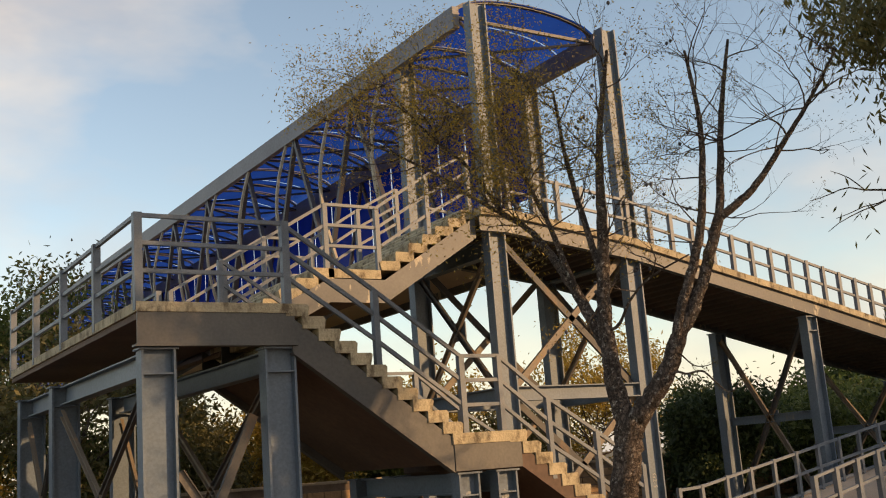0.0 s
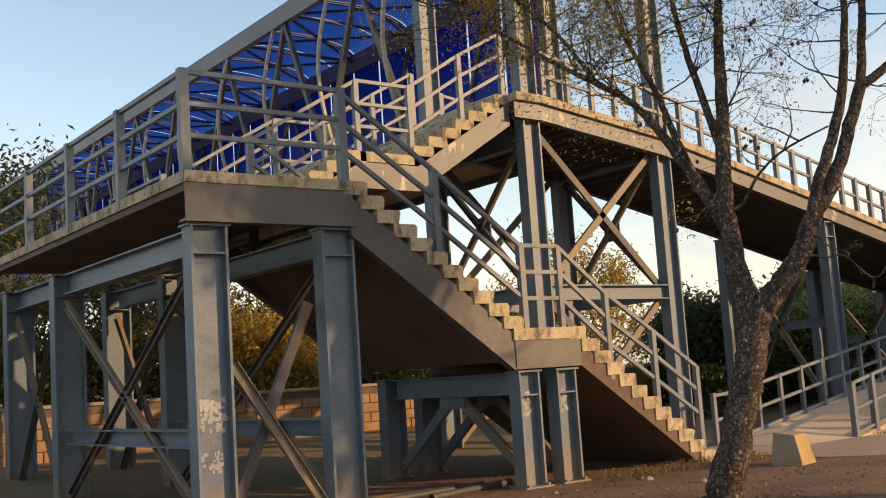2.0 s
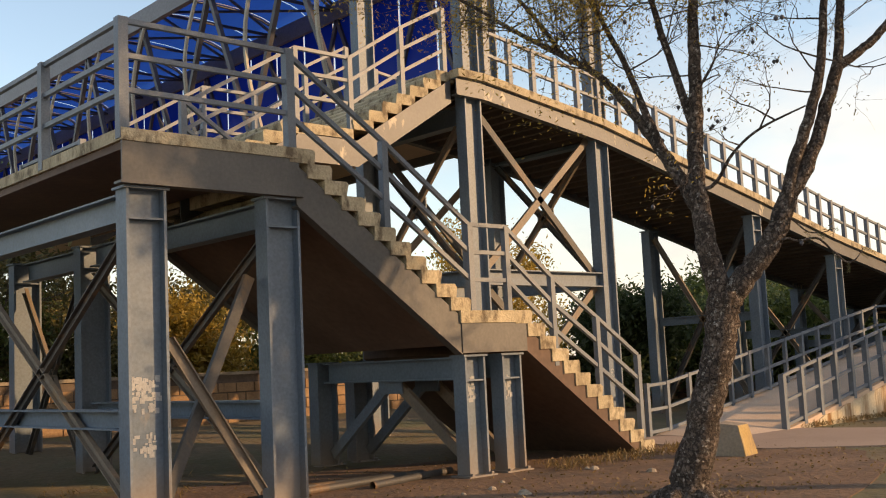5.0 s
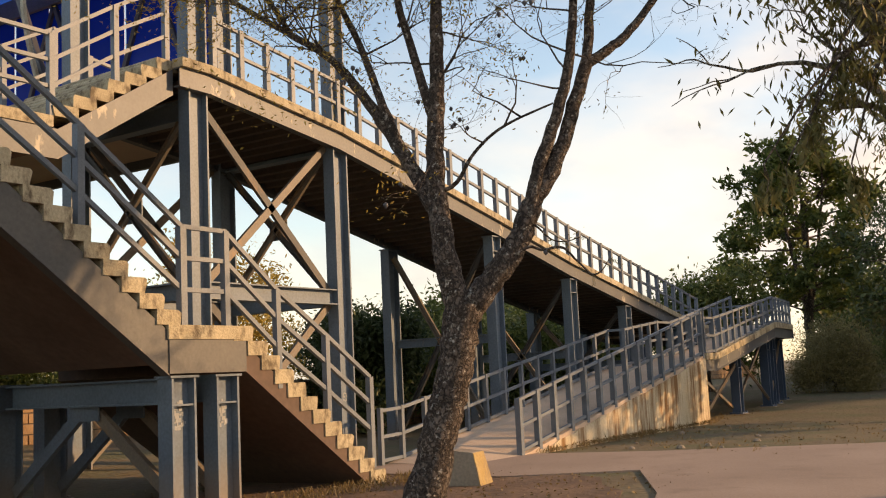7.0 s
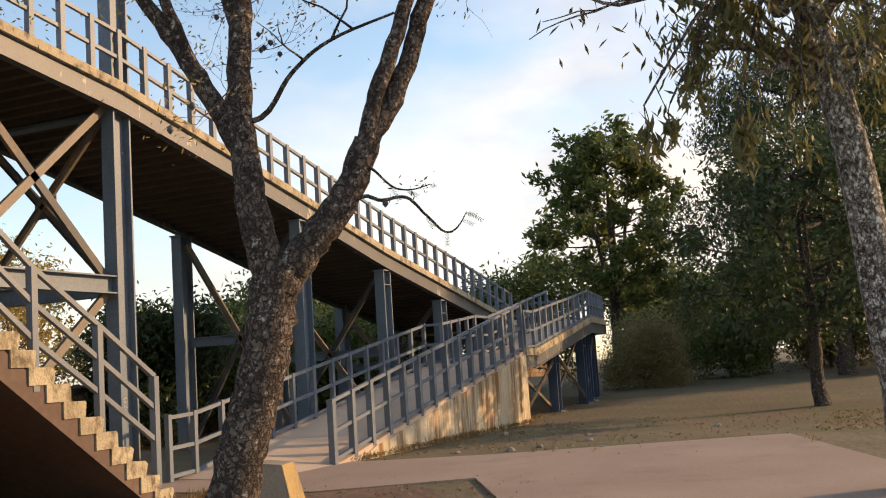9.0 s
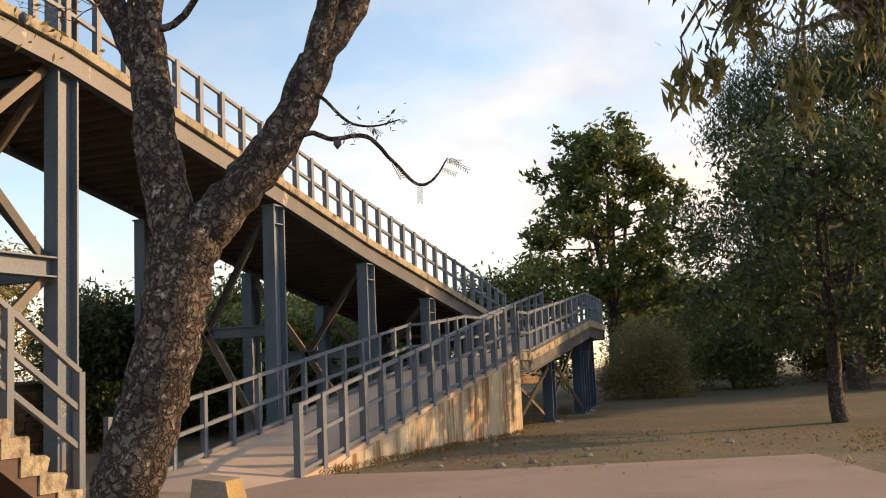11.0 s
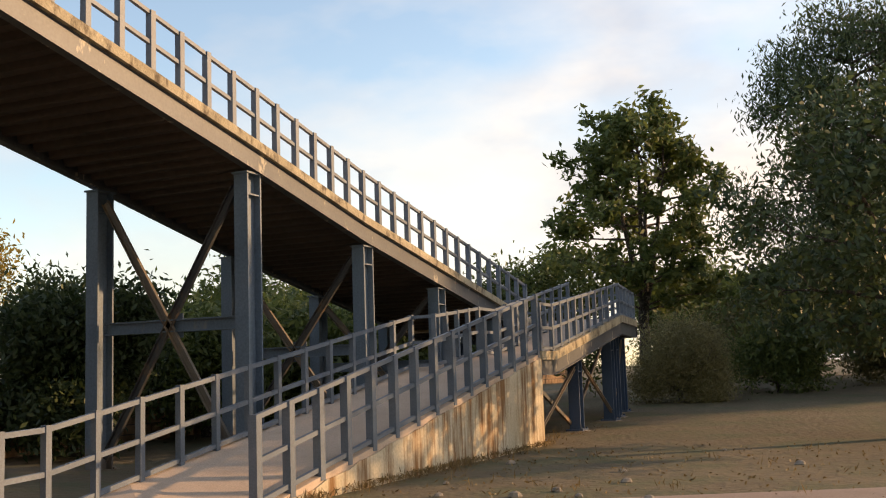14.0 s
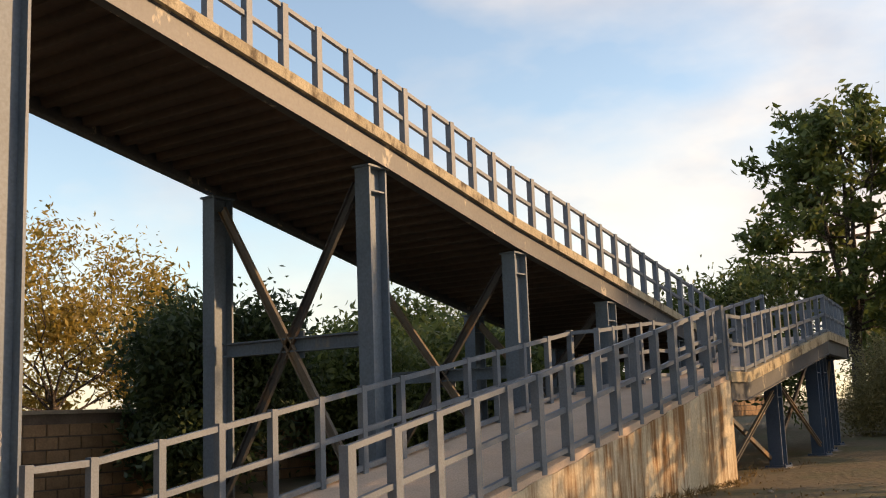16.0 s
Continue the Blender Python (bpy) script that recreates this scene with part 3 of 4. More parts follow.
def edge_strip(out, thick, d0, d1):
    """A strip along the near edge of the steel ramp, from d0 to d1 below the deck."""
    def build(g):
        stops = (WALL_END + 0.03, 13.95, TOP_X, END_X)
        for a, b in zip(stops, stops[1:]):
            ya, yb = near_y(a) + out, near_y(b) + out
            g.hexa([(a, ya, low_z(a) - d1), (b, yb, low_z(b) - d1), (b, yb + thick, low_z(b) - d1), (a, ya + thick, low_z(a) - d1),
                    (a, ya, low_z(a) - d0), (b, yb, low_z(b) - d0), (b, yb + thick, low_z(b) - d0), (a, ya + thick, low_z(a) - d0)])
    return build


one(edge_strip(-0.02, 0.14, -0.05, 0.10), "edge_kerb", CONCRETE, lower_ramp, "stained concrete edge")
one(edge_strip(0.03, 0.02, 0.102, 0.34), "edge_channel", CHANNEL, lower_ramp)
one(edge_strip(0.0, 0.13, 0.341, 0.36), "edge_flange", CHANNEL, lower_ramp)
one(lambda g: g.hexa([(TOP_X, L_Y1 + 0.01, 2.37), (END_X, L_Y1 + 0.01, 2.37), (END_X, U_Y1, 2.37), (TOP_X, U_Y1, 2.37),
                      (TOP_X, L_Y1 + 0.01, 2.485), (END_X, L_Y1 + 0.01, 2.485), (END_X, U_Y1, 2.485), (TOP_X, U_Y1, 2.485)]), "turning_platform", DECK, lower_ramp)
one(lambda g: g.box(END_X + 0.005, END_X + 0.05, near_y(END_X), U_Y1, 2.13, 2.54), "end_channel", CHANNEL, lower_ramp)
one(lambda g: g.hexa([(WALL_END + 0.03, L_Y0 + 0.06, 1.50), (TOP_X, L_Y0 + 0.06, 2.29), (TOP_X, L_Y1 - 0.05, 2.29), (WALL_END + 0.03, L_Y1 - 0.05, 1.50),
                      (WALL_END + 0.03, L_Y0 + 0.06, 1.52), (TOP_X, L_Y0 + 0.06, 2.31), (TOP_X, L_Y1 - 0.05, 2.31), (WALL_END + 0.03, L_Y1 - 0.05, 1.52)]), "soffit_sheet", SOFFIT, lower_ramp)
for x, y in ((13.6, -2.2), (16.0, -2.22), (16.0, -1.2), (18.5, -2.2), (19.5, -2.05), (21.2, -1.75), (18.7, 0.3), (21.2, 0.6), (21.2, 2.4)):
    column(x, y, low_z(x) - 0.365, 0.26, bottom=ground_z(x) + 0.005, group="ramp end columns", look_label="deep blue painted steel column under the ramp end", mat=BLUE_STEEL)
    tagged(one(lambda g: g.box(x - 0.3, x + 0.3, y - 0.26, y + 0.26, G - 0.05, ground_z(x) + 0.004), "column_footing", STONE), "pale concrete footing pad under a steel column", "footing", "ramp footings")
cross_brace((16.15, -2.2, 0.45), (18.35, -2.2, 1.95), (16.15, -2.2, 1.6), (18.35, -2.2, 0.5), gusset=False, wide=0.07)
cross_brace((13.7, -2.2, 1.25), (15.85, -2.2, 0.4), (13.7, -2.2, 0.4), (15.85, -2.2, 1.45), gusset=False, wide=0.07)
cross_brace((18.65, -2.15, 2.05), (21.05, -1.78, 0.5), (18.65, -2.15, 0.45), (21.05, -1.78, 2.05), gusset=False, wide=0.07)


def lowline(xs, y):
    return [(x, y, low_z(x)) for x in xs]


railing("ramp_railing", lowline((4.76, 13.1), -2.46), (14,), 0.88, (0.875, 0.45, 0.06), post=0.095, drop=0.06, scale=(1.0, 1.11))
railing("ramp_railing", [(x, near_y(x) + 0.06, low_z(x)) for x in (13.3, 13.95, TOP_X, END_X - 0.04)] + [(END_X - 0.04, 2.6, 2.49)], (1, 10, 5, 6), 0.86, (0.855, 0.45, 0.10), scale=(1.0, 1.0, 0.84, 0.84, 0.84))
railing("ramp_railing", [(2.95, -1.05, 0.2), (3.5, -1.05, 0.225), (11.2, -1.05, low_left(11.15))] + [(11.3, -1.4, low_left(11.25)), (13.15, -1.4, low_z(13.15)), (13.95, -1.4, low_z(13.95)), (18.4, -1.4, low_z(18.4))], (1, 12, 1, 4, 1, 8), 0.84, (0.82, 0.42, 0.06), drop=0.03)

# ---- stairs ----
RISE_A, RUN_A, N_A = 0.166, 0.2155, 12     # ground to the middle landing
FOOT_X = -1.55 + N_A * RUN_A
N_B = 11
RISE_B, RUN_B = (LAND_Z - MID_Z) / N_B, (LAND_X1 + 2.42) / -N_B * 1.0


def stair(name, foot_x, foot_z, n, run, rise, y0, y1, way, label, parent):
    """Steps climbing by rise, each run deep; way: -1 climbs towards -x."""
    rs = random.Random(int(abs(foot_x) * 97) + n)
    kinds = []
    for _ in range(5):
        g, m = Geo(), 9
        ys = [y0 + (y1 - y0) * k / m for k in range(m + 1)]
        rows = []
        for k, y in enumerate(ys):
            e = 0.012 if 0 < k < m else 0.02
            j = [rs.uniform(-e, e) for _ in range(6)]
            rows.append([(way * (run + 0.10), y, 0), (way * (run + 0.10), y, rise), (way * (0.03 + j[0] * 0.5), y, rise + j[1] * 0.3), (way * j[2], y, rise - 0.035 + j[3] * 0.6), (way * (0.012 + j[4]), y, 0)])
        v = [p for r in rows for p in r]
        f = [(4, 3, 2, 1, 0), tuple(5 * m + q for q in range(5))]
        f += [(5 * k + q, 5 * k + (q + 1) % 5, 5 * (k + 1) + (q + 1) % 5, 5 * (k + 1) + q) for k in range(m) for q in range(5)]
        g.add(v, f)
        kinds.append(g.mesh("step", CONCRETE))
    for i in range(n):
        o = part("step", kinds[rs.randint(0, 4)], parent)
        o.location = (foot_x + way * i * run, 0, foot_z + i * rise)
    return parent


lower_stair = thing("lower_staircase", "steel staircase with pale concrete steps and a middle landing", "staircase", kind="structure")
stair("lower", FOOT_X, MID_Z - N_A * RISE_A, N_A, RUN_A, RISE_A, STAIR_Y0, STAIR_Y1, -1, "", lower_stair)
stair("upper", -2.42, MID_Z, N_B, RUN_B, RISE_B, STAIR_Y0, STAIR_Y1, -1, "", lower_stair)
one(lambda g: g.box(-2.60, -1.56, STAIR_Y0 - 0.01, STAIR_Y1 + 0.01, MID_Z - 0.15, MID_Z), "landing_slab", CONCRETE, lower_stair)
one(lambda g: g.box(-2.58, -1.46, STAIR_Y0 + 0.005, STAIR_Y0 + 0.03, 1.66, MID_Z - 0.152), "landing_channel", FASCIA, lower_stair)
for y in (STAIR_Y0 + 0.02, STAIR_Y1 - 0.04):
    one(lambda g: (g.prism([(-4.9, LAND_Z - 0.17), (-2.46, MID_Z - 0.15), (-2.60, 1.66), (-4.9, LAND_Z - 0.62)], y, y + 0.02),
                   g.prism([(-4.9, LAND_Z - 0.62), (-2.60, 1.66), (-2.60, 1.64), (-4.9, LAND_Z - 0.64)], y - 0.03, y + 0.1)), "stringer", FASCIA, lower_stair)
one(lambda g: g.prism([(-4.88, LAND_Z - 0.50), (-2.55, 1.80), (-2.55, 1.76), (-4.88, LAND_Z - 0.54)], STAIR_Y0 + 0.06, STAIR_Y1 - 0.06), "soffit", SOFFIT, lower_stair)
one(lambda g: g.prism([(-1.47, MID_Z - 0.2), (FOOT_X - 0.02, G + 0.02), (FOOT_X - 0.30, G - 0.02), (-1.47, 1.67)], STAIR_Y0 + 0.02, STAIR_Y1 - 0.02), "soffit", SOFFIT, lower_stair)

stair_landing = thing("stair_landing", "upper stair landing with stained concrete edge on steel beams", "landing", kind="structure")
LAND_Y1 = 5.0
one(lambda g: g.box(LAND_X0 - 0.01, LAND_X1, STAIR_Y0 - 0.01, LAND_Y1, LAND_Z - 0.12, LAND_Z), "landing_slab", CONCRETE, stair_landing, "stained concrete slab edge")
one(lambda g: (g.box(LAND_X0, LAND_X1 + 0.02, STAIR_Y0 + 0.005, STAIR_Y0 + 0.03, 3.41, LAND_Z - 0.122), g.box(LAND_X0 - 0.03, LAND_X1 + 0.05, STAIR_Y0 - 0.03, STAIR_Y0 + 0.12, 3.385, 3.41)),
    "edge_channel", FASCIA, stair_landing)
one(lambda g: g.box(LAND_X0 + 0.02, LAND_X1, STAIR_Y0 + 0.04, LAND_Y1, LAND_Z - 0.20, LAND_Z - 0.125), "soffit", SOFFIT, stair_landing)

upper_stair = thing("upper_staircase", "upper flight of pale concrete steps climbing to the bridge", "staircase", kind="structure")
M2_X0, M2_X1, M2_Z = -3.05, -2.1, 4.95
N_C, N_D = 6, 7
stair("c", LAND_X1 + 0.1, LAND_Z, N_C, (M2_X0 - LAND_X1 - 0.1) / N_C, (M2_Z - LAND_Z) / N_C, 0.0, FAR_Y, 1, "", upper_stair)
stair("d", M2_X1, M2_Z, N_D, (-0.17 - M2_X1) / N_D, (6.08 - M2_Z) / N_D, 0.0, FAR_Y, 1, "", upper_stair)
one(lambda g: g.box(M2_X0, M2_X1, 0.0, FAR_Y, M2_Z - 0.15, M2_Z - 0.003), "landing_slab", CONCRETE, upper_stair)
for y in (-0.02, FAR_Y - 0.02):
    one(lambda g: (g.prism([(LAND_X1, LAND_Z - 0.1), (M2_X0, M2_Z - 0.17), (M2_X1 + 0.05, M2_Z - 0.17), (-0.17, 5.95), (-0.17, 5.58), (M2_X1 + 0.05, M2_Z - 0.55), (M2_X0, M2_Z - 0.55), (LAND_X1, LAND_Z - 0.5)], y, y + 0.025)),
        "stringer", CHANNEL, upper_stair)
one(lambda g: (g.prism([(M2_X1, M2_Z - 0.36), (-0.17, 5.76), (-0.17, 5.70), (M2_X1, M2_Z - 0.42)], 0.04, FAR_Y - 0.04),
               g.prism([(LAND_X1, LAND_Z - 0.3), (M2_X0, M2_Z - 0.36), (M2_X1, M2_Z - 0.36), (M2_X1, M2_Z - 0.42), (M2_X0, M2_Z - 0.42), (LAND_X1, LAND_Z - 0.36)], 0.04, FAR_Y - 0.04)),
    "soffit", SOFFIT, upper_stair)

# stair railings
RL = (1.06, 0.72, 0.38)
railing("landing_railing", [(LAND_X0 + 0.03, LAND_Y1 - 0.05, LAND_Z), (LAND_X0 + 0.03, STAIR_Y0 + 0.05, LAND_Z), (LAND_X1 - 0.06, STAIR_Y0 + 0.05, LAND_Z)], (4, 1), 1.07, RL, post=0.1, drop=0.1)
S_Y = STAIR_Y0 + 0.05
railing("stair_railing", [(LAND_X1 - 0.06, S_Y, LAND_Z - 0.02), (-3.66, S_Y, LAND_Z - 0.85), (-2.36, S_Y, MID_Z)], (1, 1), 1.04, RL, post=0.085, drop=0.05)
railing("stair_railing", [(-2.36, S_Y, MID_Z), (-1.72, S_Y, MID_Z), (-0.9, S_Y, 1.55), (-0.03, S_Y, 1.02), (0.82, S_Y, 0.48)], (1, 1, 1, 1), 1.04, RL, post=0.075, drop=0.1)
F_Y = -0.22
railing("stair_railing", [(LAND_X1 - 0.06, F_Y, LAND_Z - 0.02), (-3.66, F_Y, LAND_Z - 0.85), (-2.36, F_Y, MID_Z), (-1.72, F_Y, MID_Z), (-0.9, F_Y, 1.55), (-0.03, F_Y, 1.02), (0.82, F_Y, 0.48)], (1,) * 6, 1.04, RL, post=0.075, drop=0.1)
for y in (0.06, FAR_Y - 0.06):
    railing("stair_railing", [(LAND_X1 + 0.1, y, LAND_Z), (M2_X0, y, M2_Z), (M2_X1, y, M2_Z), (-1.1, y, M2_Z + 0.63), (-0.22, y, 6.06)], (1, 1, 1, 1), 1.04, RL, post=0.08)
railing("landing_railing", [(LAND_X1 - 0.06, LAND_Y1 - 0.05, LAND_Z), (LAND_X1 - 0.06, FAR_Y + 0.1, LAND_Z)], (1,), 1.07, RL, post=0.09)

# ---- covered footbridge ----
bridge = thing("covered_footbridge", "covered steel truss footbridge with blue translucent roof sheets", "footbridge", kind="structure")
B_X0, B_X1, B_Y1 = 0.0, 3.4, 60.0
EAVE = 9.65
one(lambda g: g.box(B_X0, B_X1, U_Y1 + 0.03, B_Y1, 5.90, 6.05), "deck", DECK, bridge)
for x in (B_X0 - 0.05, B_X1 - 0.05):
    one(lambda g: g.box(x, x + 0.1, U_Y1 + 0.03, B_Y1, 5.72, 6.08), "edge_beam", CHANNEL, bridge)
    one(lambda g: g.box(x - 0.02, x + 0.12, 0.3, B_Y1, EAVE, EAVE + 0.42), "fascia", CANOPY, bridge, "plain grey metal fascia")
    one(lambda g: [g.bar((x + 0.05, y, 6.2), (x + 0.05, y + 1.5, EAVE), 0.1, 0.1, (1, 0, 0)) if int(y / 1.5) % 2 == 0 else
                   g.bar((x + 0.05, y, EAVE), (x + 0.05, y + 1.5, 6.2), 0.1, 0.1, (1, 0, 0)) for y in np.arange(3.0, 58, 1.5)], "truss_web", DARK, bridge)


def arch(y):
    pts = []
    for k in range(13):
        a = math.pi * k / 12
        pts.append((B_X0 + (B_X1 - B_X0) * (0.5 - 0.5 * math.cos(a)), y, EAVE + 0.3 + 0.45 * math.sin(a)))
    return pts


def roof(g):
    ys = np.arange(0.3, B_Y1, 1.2)
    for ya, yb in zip(ys, ys[1:]):
        p, q = arch(ya + 0.02), arch(yb - 0.02)
        for i in range(12):
            g.add([p[i], p[i + 1], q[i + 1], q[i]], [(0, 1, 2, 3)])


one(roof, "roof_sheet", BLUE, bridge, "blue translucent roof sheets")
# inner blue side sheets beyond the far truss
one(lambda g: [g.box(B_X1 + 0.02, B_X1 + 0.03, y + 0.03, y + 1.17, 7.3, EAVE) for y in np.arange(2.9, B_Y1 - 1.5, 1.2)], "side_sheet", BLUE, bridge, "blue translucent side sheets")
for y in np.arange(0.4, 50, 2.4):
    g = Geo()
    p = arch(y)
    for a, b in zip(p, p[1:]):
        g.bar(a, b, 0.07, 0.07, (0, 1, 0))
    g.bar((B_X0 + 0.05, y, EAVE + 0.25), (B_X1 - 0.05, y, EAVE + 0.25), 0.06, 0.06, (0, 1, 0))
    g.bar((B_X0 + 0.05, y, EAVE + 0.25), (B_X1 - 0.05, y + 2.4, EAVE + 0.25), 0.05, 0.05)
    g.bar((B_X1 - 0.05, y, EAVE + 0.25), (B_X0 + 0.05, y + 2.4, EAVE + 0.25), 0.05, 0.05)
    part("roof_rib", g.mesh("roof_rib", DARK), bridge)
for y in np.arange(3.2, 50, 2.4):
    g = Geo()
    pts = [(B_X0 - 0.02 - 0.32 * math.sin(math.pi * k / 8), y, 6.3 + (EAVE - 6.3) * k / 8) for k in range(9)]
    for a, b in zip(pts, pts[1:]):
        g.bar(a, b, 0.07, 0.06, (0, 1, 0))
    part("side_rib", g.mesh("side_rib", CREAM), bridge, "curved pale side rib")


# ---- block, brick wall ----
def concrete_block():
    t = thing("traffic_block", "squat concrete block with faded yellow end face", "block")
    t.location = (0.95, -3.95, G)
    t.rotation_euler = (0, 0, radians(12))
    one(lambda g: g.hexa([(-0.24, -0.20, -0.02), (0.22, -0.20, -0.02), (0.22, 0.22, -0.02), (-0.24, 0.22, -0.02), (-0.19, -0.10, 0.40), (0.18, -0.10, 0.40), (0.18, 0.18, 0.43), (-0.19, 0.18, 0.43)]), "body", STONE, t)
    one(lambda g: g.hexa([(-0.235, -0.212, -0.02), (0.215, -0.212, -0.02), (0.215, -0.202, -0.02), (-0.235, -0.202, -0.02), (-0.186, -0.112, 0.395), (0.176, -0.112, 0.395), (0.176, -0.102, 0.395), (-0.186, -0.102, 0.395)]), "painted_face", YELLOW, t, "faded yellow paint")


concrete_block()
WALL_Y, WALL_TOP = 6.6, 1.58


# ---- trees ----
def limb(g, pts, radii, seg=10, wob=0.0):
    """A tapering branch along pts."""
    rng = random.Random(len(pts) * 7 + int(pts[0][2] * 100))
    base = len(g.v)
    pts = [Vector(p) for p in pts]
    prev = None
    for i, p in enumerate(pts):
        d = (pts[min(i + 1, len(pts) - 1)] - pts[max(i - 1, 0)]).normalized()
        s = d.cross(Vector((0.3, 0.9, 0.1))).normalized() if prev is None else (prev - d * prev.dot(d)).normalized()
        prev = s
        u = d.cross(s)
        for k in range(seg):
            a = 2 * math.pi * k / seg
            r = radii[i] * (1 + wob * (rng.random() - 0.5))
            g.v.append(tuple(p + (s * math.cos(a) + u * math.sin(a)) * r))
    for i in range(len(pts) - 1):
        for k in range(seg):
            a, b = base + i * seg + k, base + i * seg + (k + 1) % seg
            g.f.append((a, b, b + seg, a + seg))


def smooth_line(pts, radii, per=5, jitter=0.0, seed=0):
    """Catmull-Rom through pts, with small kinks."""
    rng = random.Random(seed)
    P = [Vector(p) for p in pts]
    out, rr = [], []
    for i in range(len(P) - 1):
        p0, p1, p2, p3 = P[max(i - 1, 0)], P[i], P[i + 1], P[min(i + 2, len(P) - 1)]
        for k in range(per):
            t = k / per
            q = 0.5 * ((2 * p1) + (p2 - p0) * t + (2 * p0 - 5 * p1 + 4 * p2 - p3) * t * t + (3 * p1 - p0 - 3 * p2 + p3) * t ** 3)
            r = radii[i] + (radii[i + 1] - radii[i]) * t
            out.append(q + Vector([(rng.random() - 0.5) * jitter * r for _ in range(3)]))
            rr.append(r)
    return out + [P[-1]], rr + [radii[-1]]


def twigs(g, start, way, length, radius, depth, rng, tips, spread=0.8, droop=0.0):
    """Branches that fork again and again; gathers the tips."""
    p, d = Vector(start), Vector(way).normalized()
    pts, n = [p.copy()], 4
    for i in range(n):
        d = (d + Vector((rng.uniform(-0.3, 0.3), rng.uniform(-0.3, 0.3), rng.uniform(-0.2, 0.25) - droop))).normalized()
        p = p + d * length / n
        pts.append(p.copy())
        if depth == 0:
            tips.append((p.copy(), d.copy()))
    limb(g, pts, [radius * (1 - 0.55 * i / n) for i in range(n + 1)], 5 if radius < 0.03 else 7)
    if depth > 0:
        for k in range(rng.randint(2, 3)):
            nd = (d + Vector((rng.uniform(-1, 1), rng.uniform(-1, 1), rng.uniform(-0.5, 0.8))) * spread).normalized()
            twigs(g, pts[-1 - (k % 3)], nd, length * rng.uniform(0.6, 0.85), radius * 0.5, depth - 1, rng, tips, spread, droop)


def leaf_mesh(name, centres, per, spread, size, mat, seed, hang=0.0, aspect=2.6, flat=1.0):
    """Many separate pointed leaves scattered round the centres."""
    rng = np.random.default_rng(seed)
    c = np.repeat(np.array([tuple(p) for p in centres]), per, axis=0)
    n = len(c)
    off = rng.normal(0, 1, (n, 3)) * np.array([spread, spread, spread * flat])
    c = c + off
    d = rng.normal(0, 1, (n, 3))
    d[:, 2] = d[:, 2] * (1 - hang) - hang * 1.6
    d /= np.linalg.norm(d, axis=1)[:, None]
    s = np.cross(d, rng.normal(0, 1, (n, 3)))
    s /= np.linalg.norm(s, axis=1)[:, None] + 1e-9
    L = size * rng.uniform(0.6, 1.3, n)[:, None]
    w = L / aspect
    up = np.cross(d, s)
    v = np.stack([c - d * L / 2, c + s * w / 2 + up * w * 0.15, c + d * L / 2, c - s * w / 2 + up * w * 0.15], 1).reshape(-1, 3)
    me = bpy.data.meshes.new(name)
    me.vertices.add(4 * n)
    me.vertices.foreach_set("co", v.ravel())
    me.loops.add(4 * n)
    me.loops.foreach_set("vertex_index", np.arange(4 * n))
    me.polygons.add(n)
    me.polygons.foreach_set("loop_start", np.arange(0, 4 * n, 4))
    me.polygons.foreach_set("loop_total", np.full(n, 4))
    me.update(calc_edges=True)
    me.materials.append(mat)
    return me


def tree(name, label, x, y, height, trunk_h, crown_r, trunk_r, leaf, seed, leaf_size=0.12, per=9, bark=BARK, depth=3, limbs=7, lean=(0, 0), hang=0.0,
         spread=0.33, squash=1.0, crown_base=None, category="tree", aspect=2.6, within=99.0):
    rng = random.Random(seed)
    t = thing(name, label, category)
    t.location = (x, y, ground_z(x))
    g, tips = Geo(), []
    top = Vector((lean[0], lean[1], trunk_h))
    pts, rad = smooth_line([(0, 0, -0.1), (lean[0] * 0.2, lean[1] * 0.2, trunk_h * 0.3), (lean[0] * 0.55, lean[1] * 0.55, trunk_h * 0.7), top],
                           [trunk_r * 1.35, trunk_r, trunk_r * 0.85, trunk_r * 0.75], 4, 0.3, seed)
    limb(g, pts, rad, 10, 0.12)
    cz = height - trunk_h
    for k in range(limbs):
        a = 2 * math.pi * (k + rng.random() * 0.7) / limbs
        e = rng.uniform(0.15, 1.25)
        way = Vector((math.cos(a) * math.cos(e), math.sin(a) * math.cos(e), math.sin(e) * squash))
        reach = rng.uniform(0.30, 0.46) * (crown_r * math.cos(e) ** 2 + cz * math.sin(e) ** 2)
        st = pts[-1 - rng.randint(0, 3)]
        twigs(g, st, way, reach, trunk_r * 0.42, depth, rng, tips, 0.75, 0.05 * hang)
    trunk = part("trunk", g.mesh("trunk", bark, True), t)
    keep = [p for p, d in tips if p.z > (crown_base or 0) and math.hypot(p.x - lean[0], p.y - lean[1]) < within]
    part("crown", leaf_mesh("crown", keep, per, spread, leaf_size, leaf, seed, hang, aspect), t)
    return t


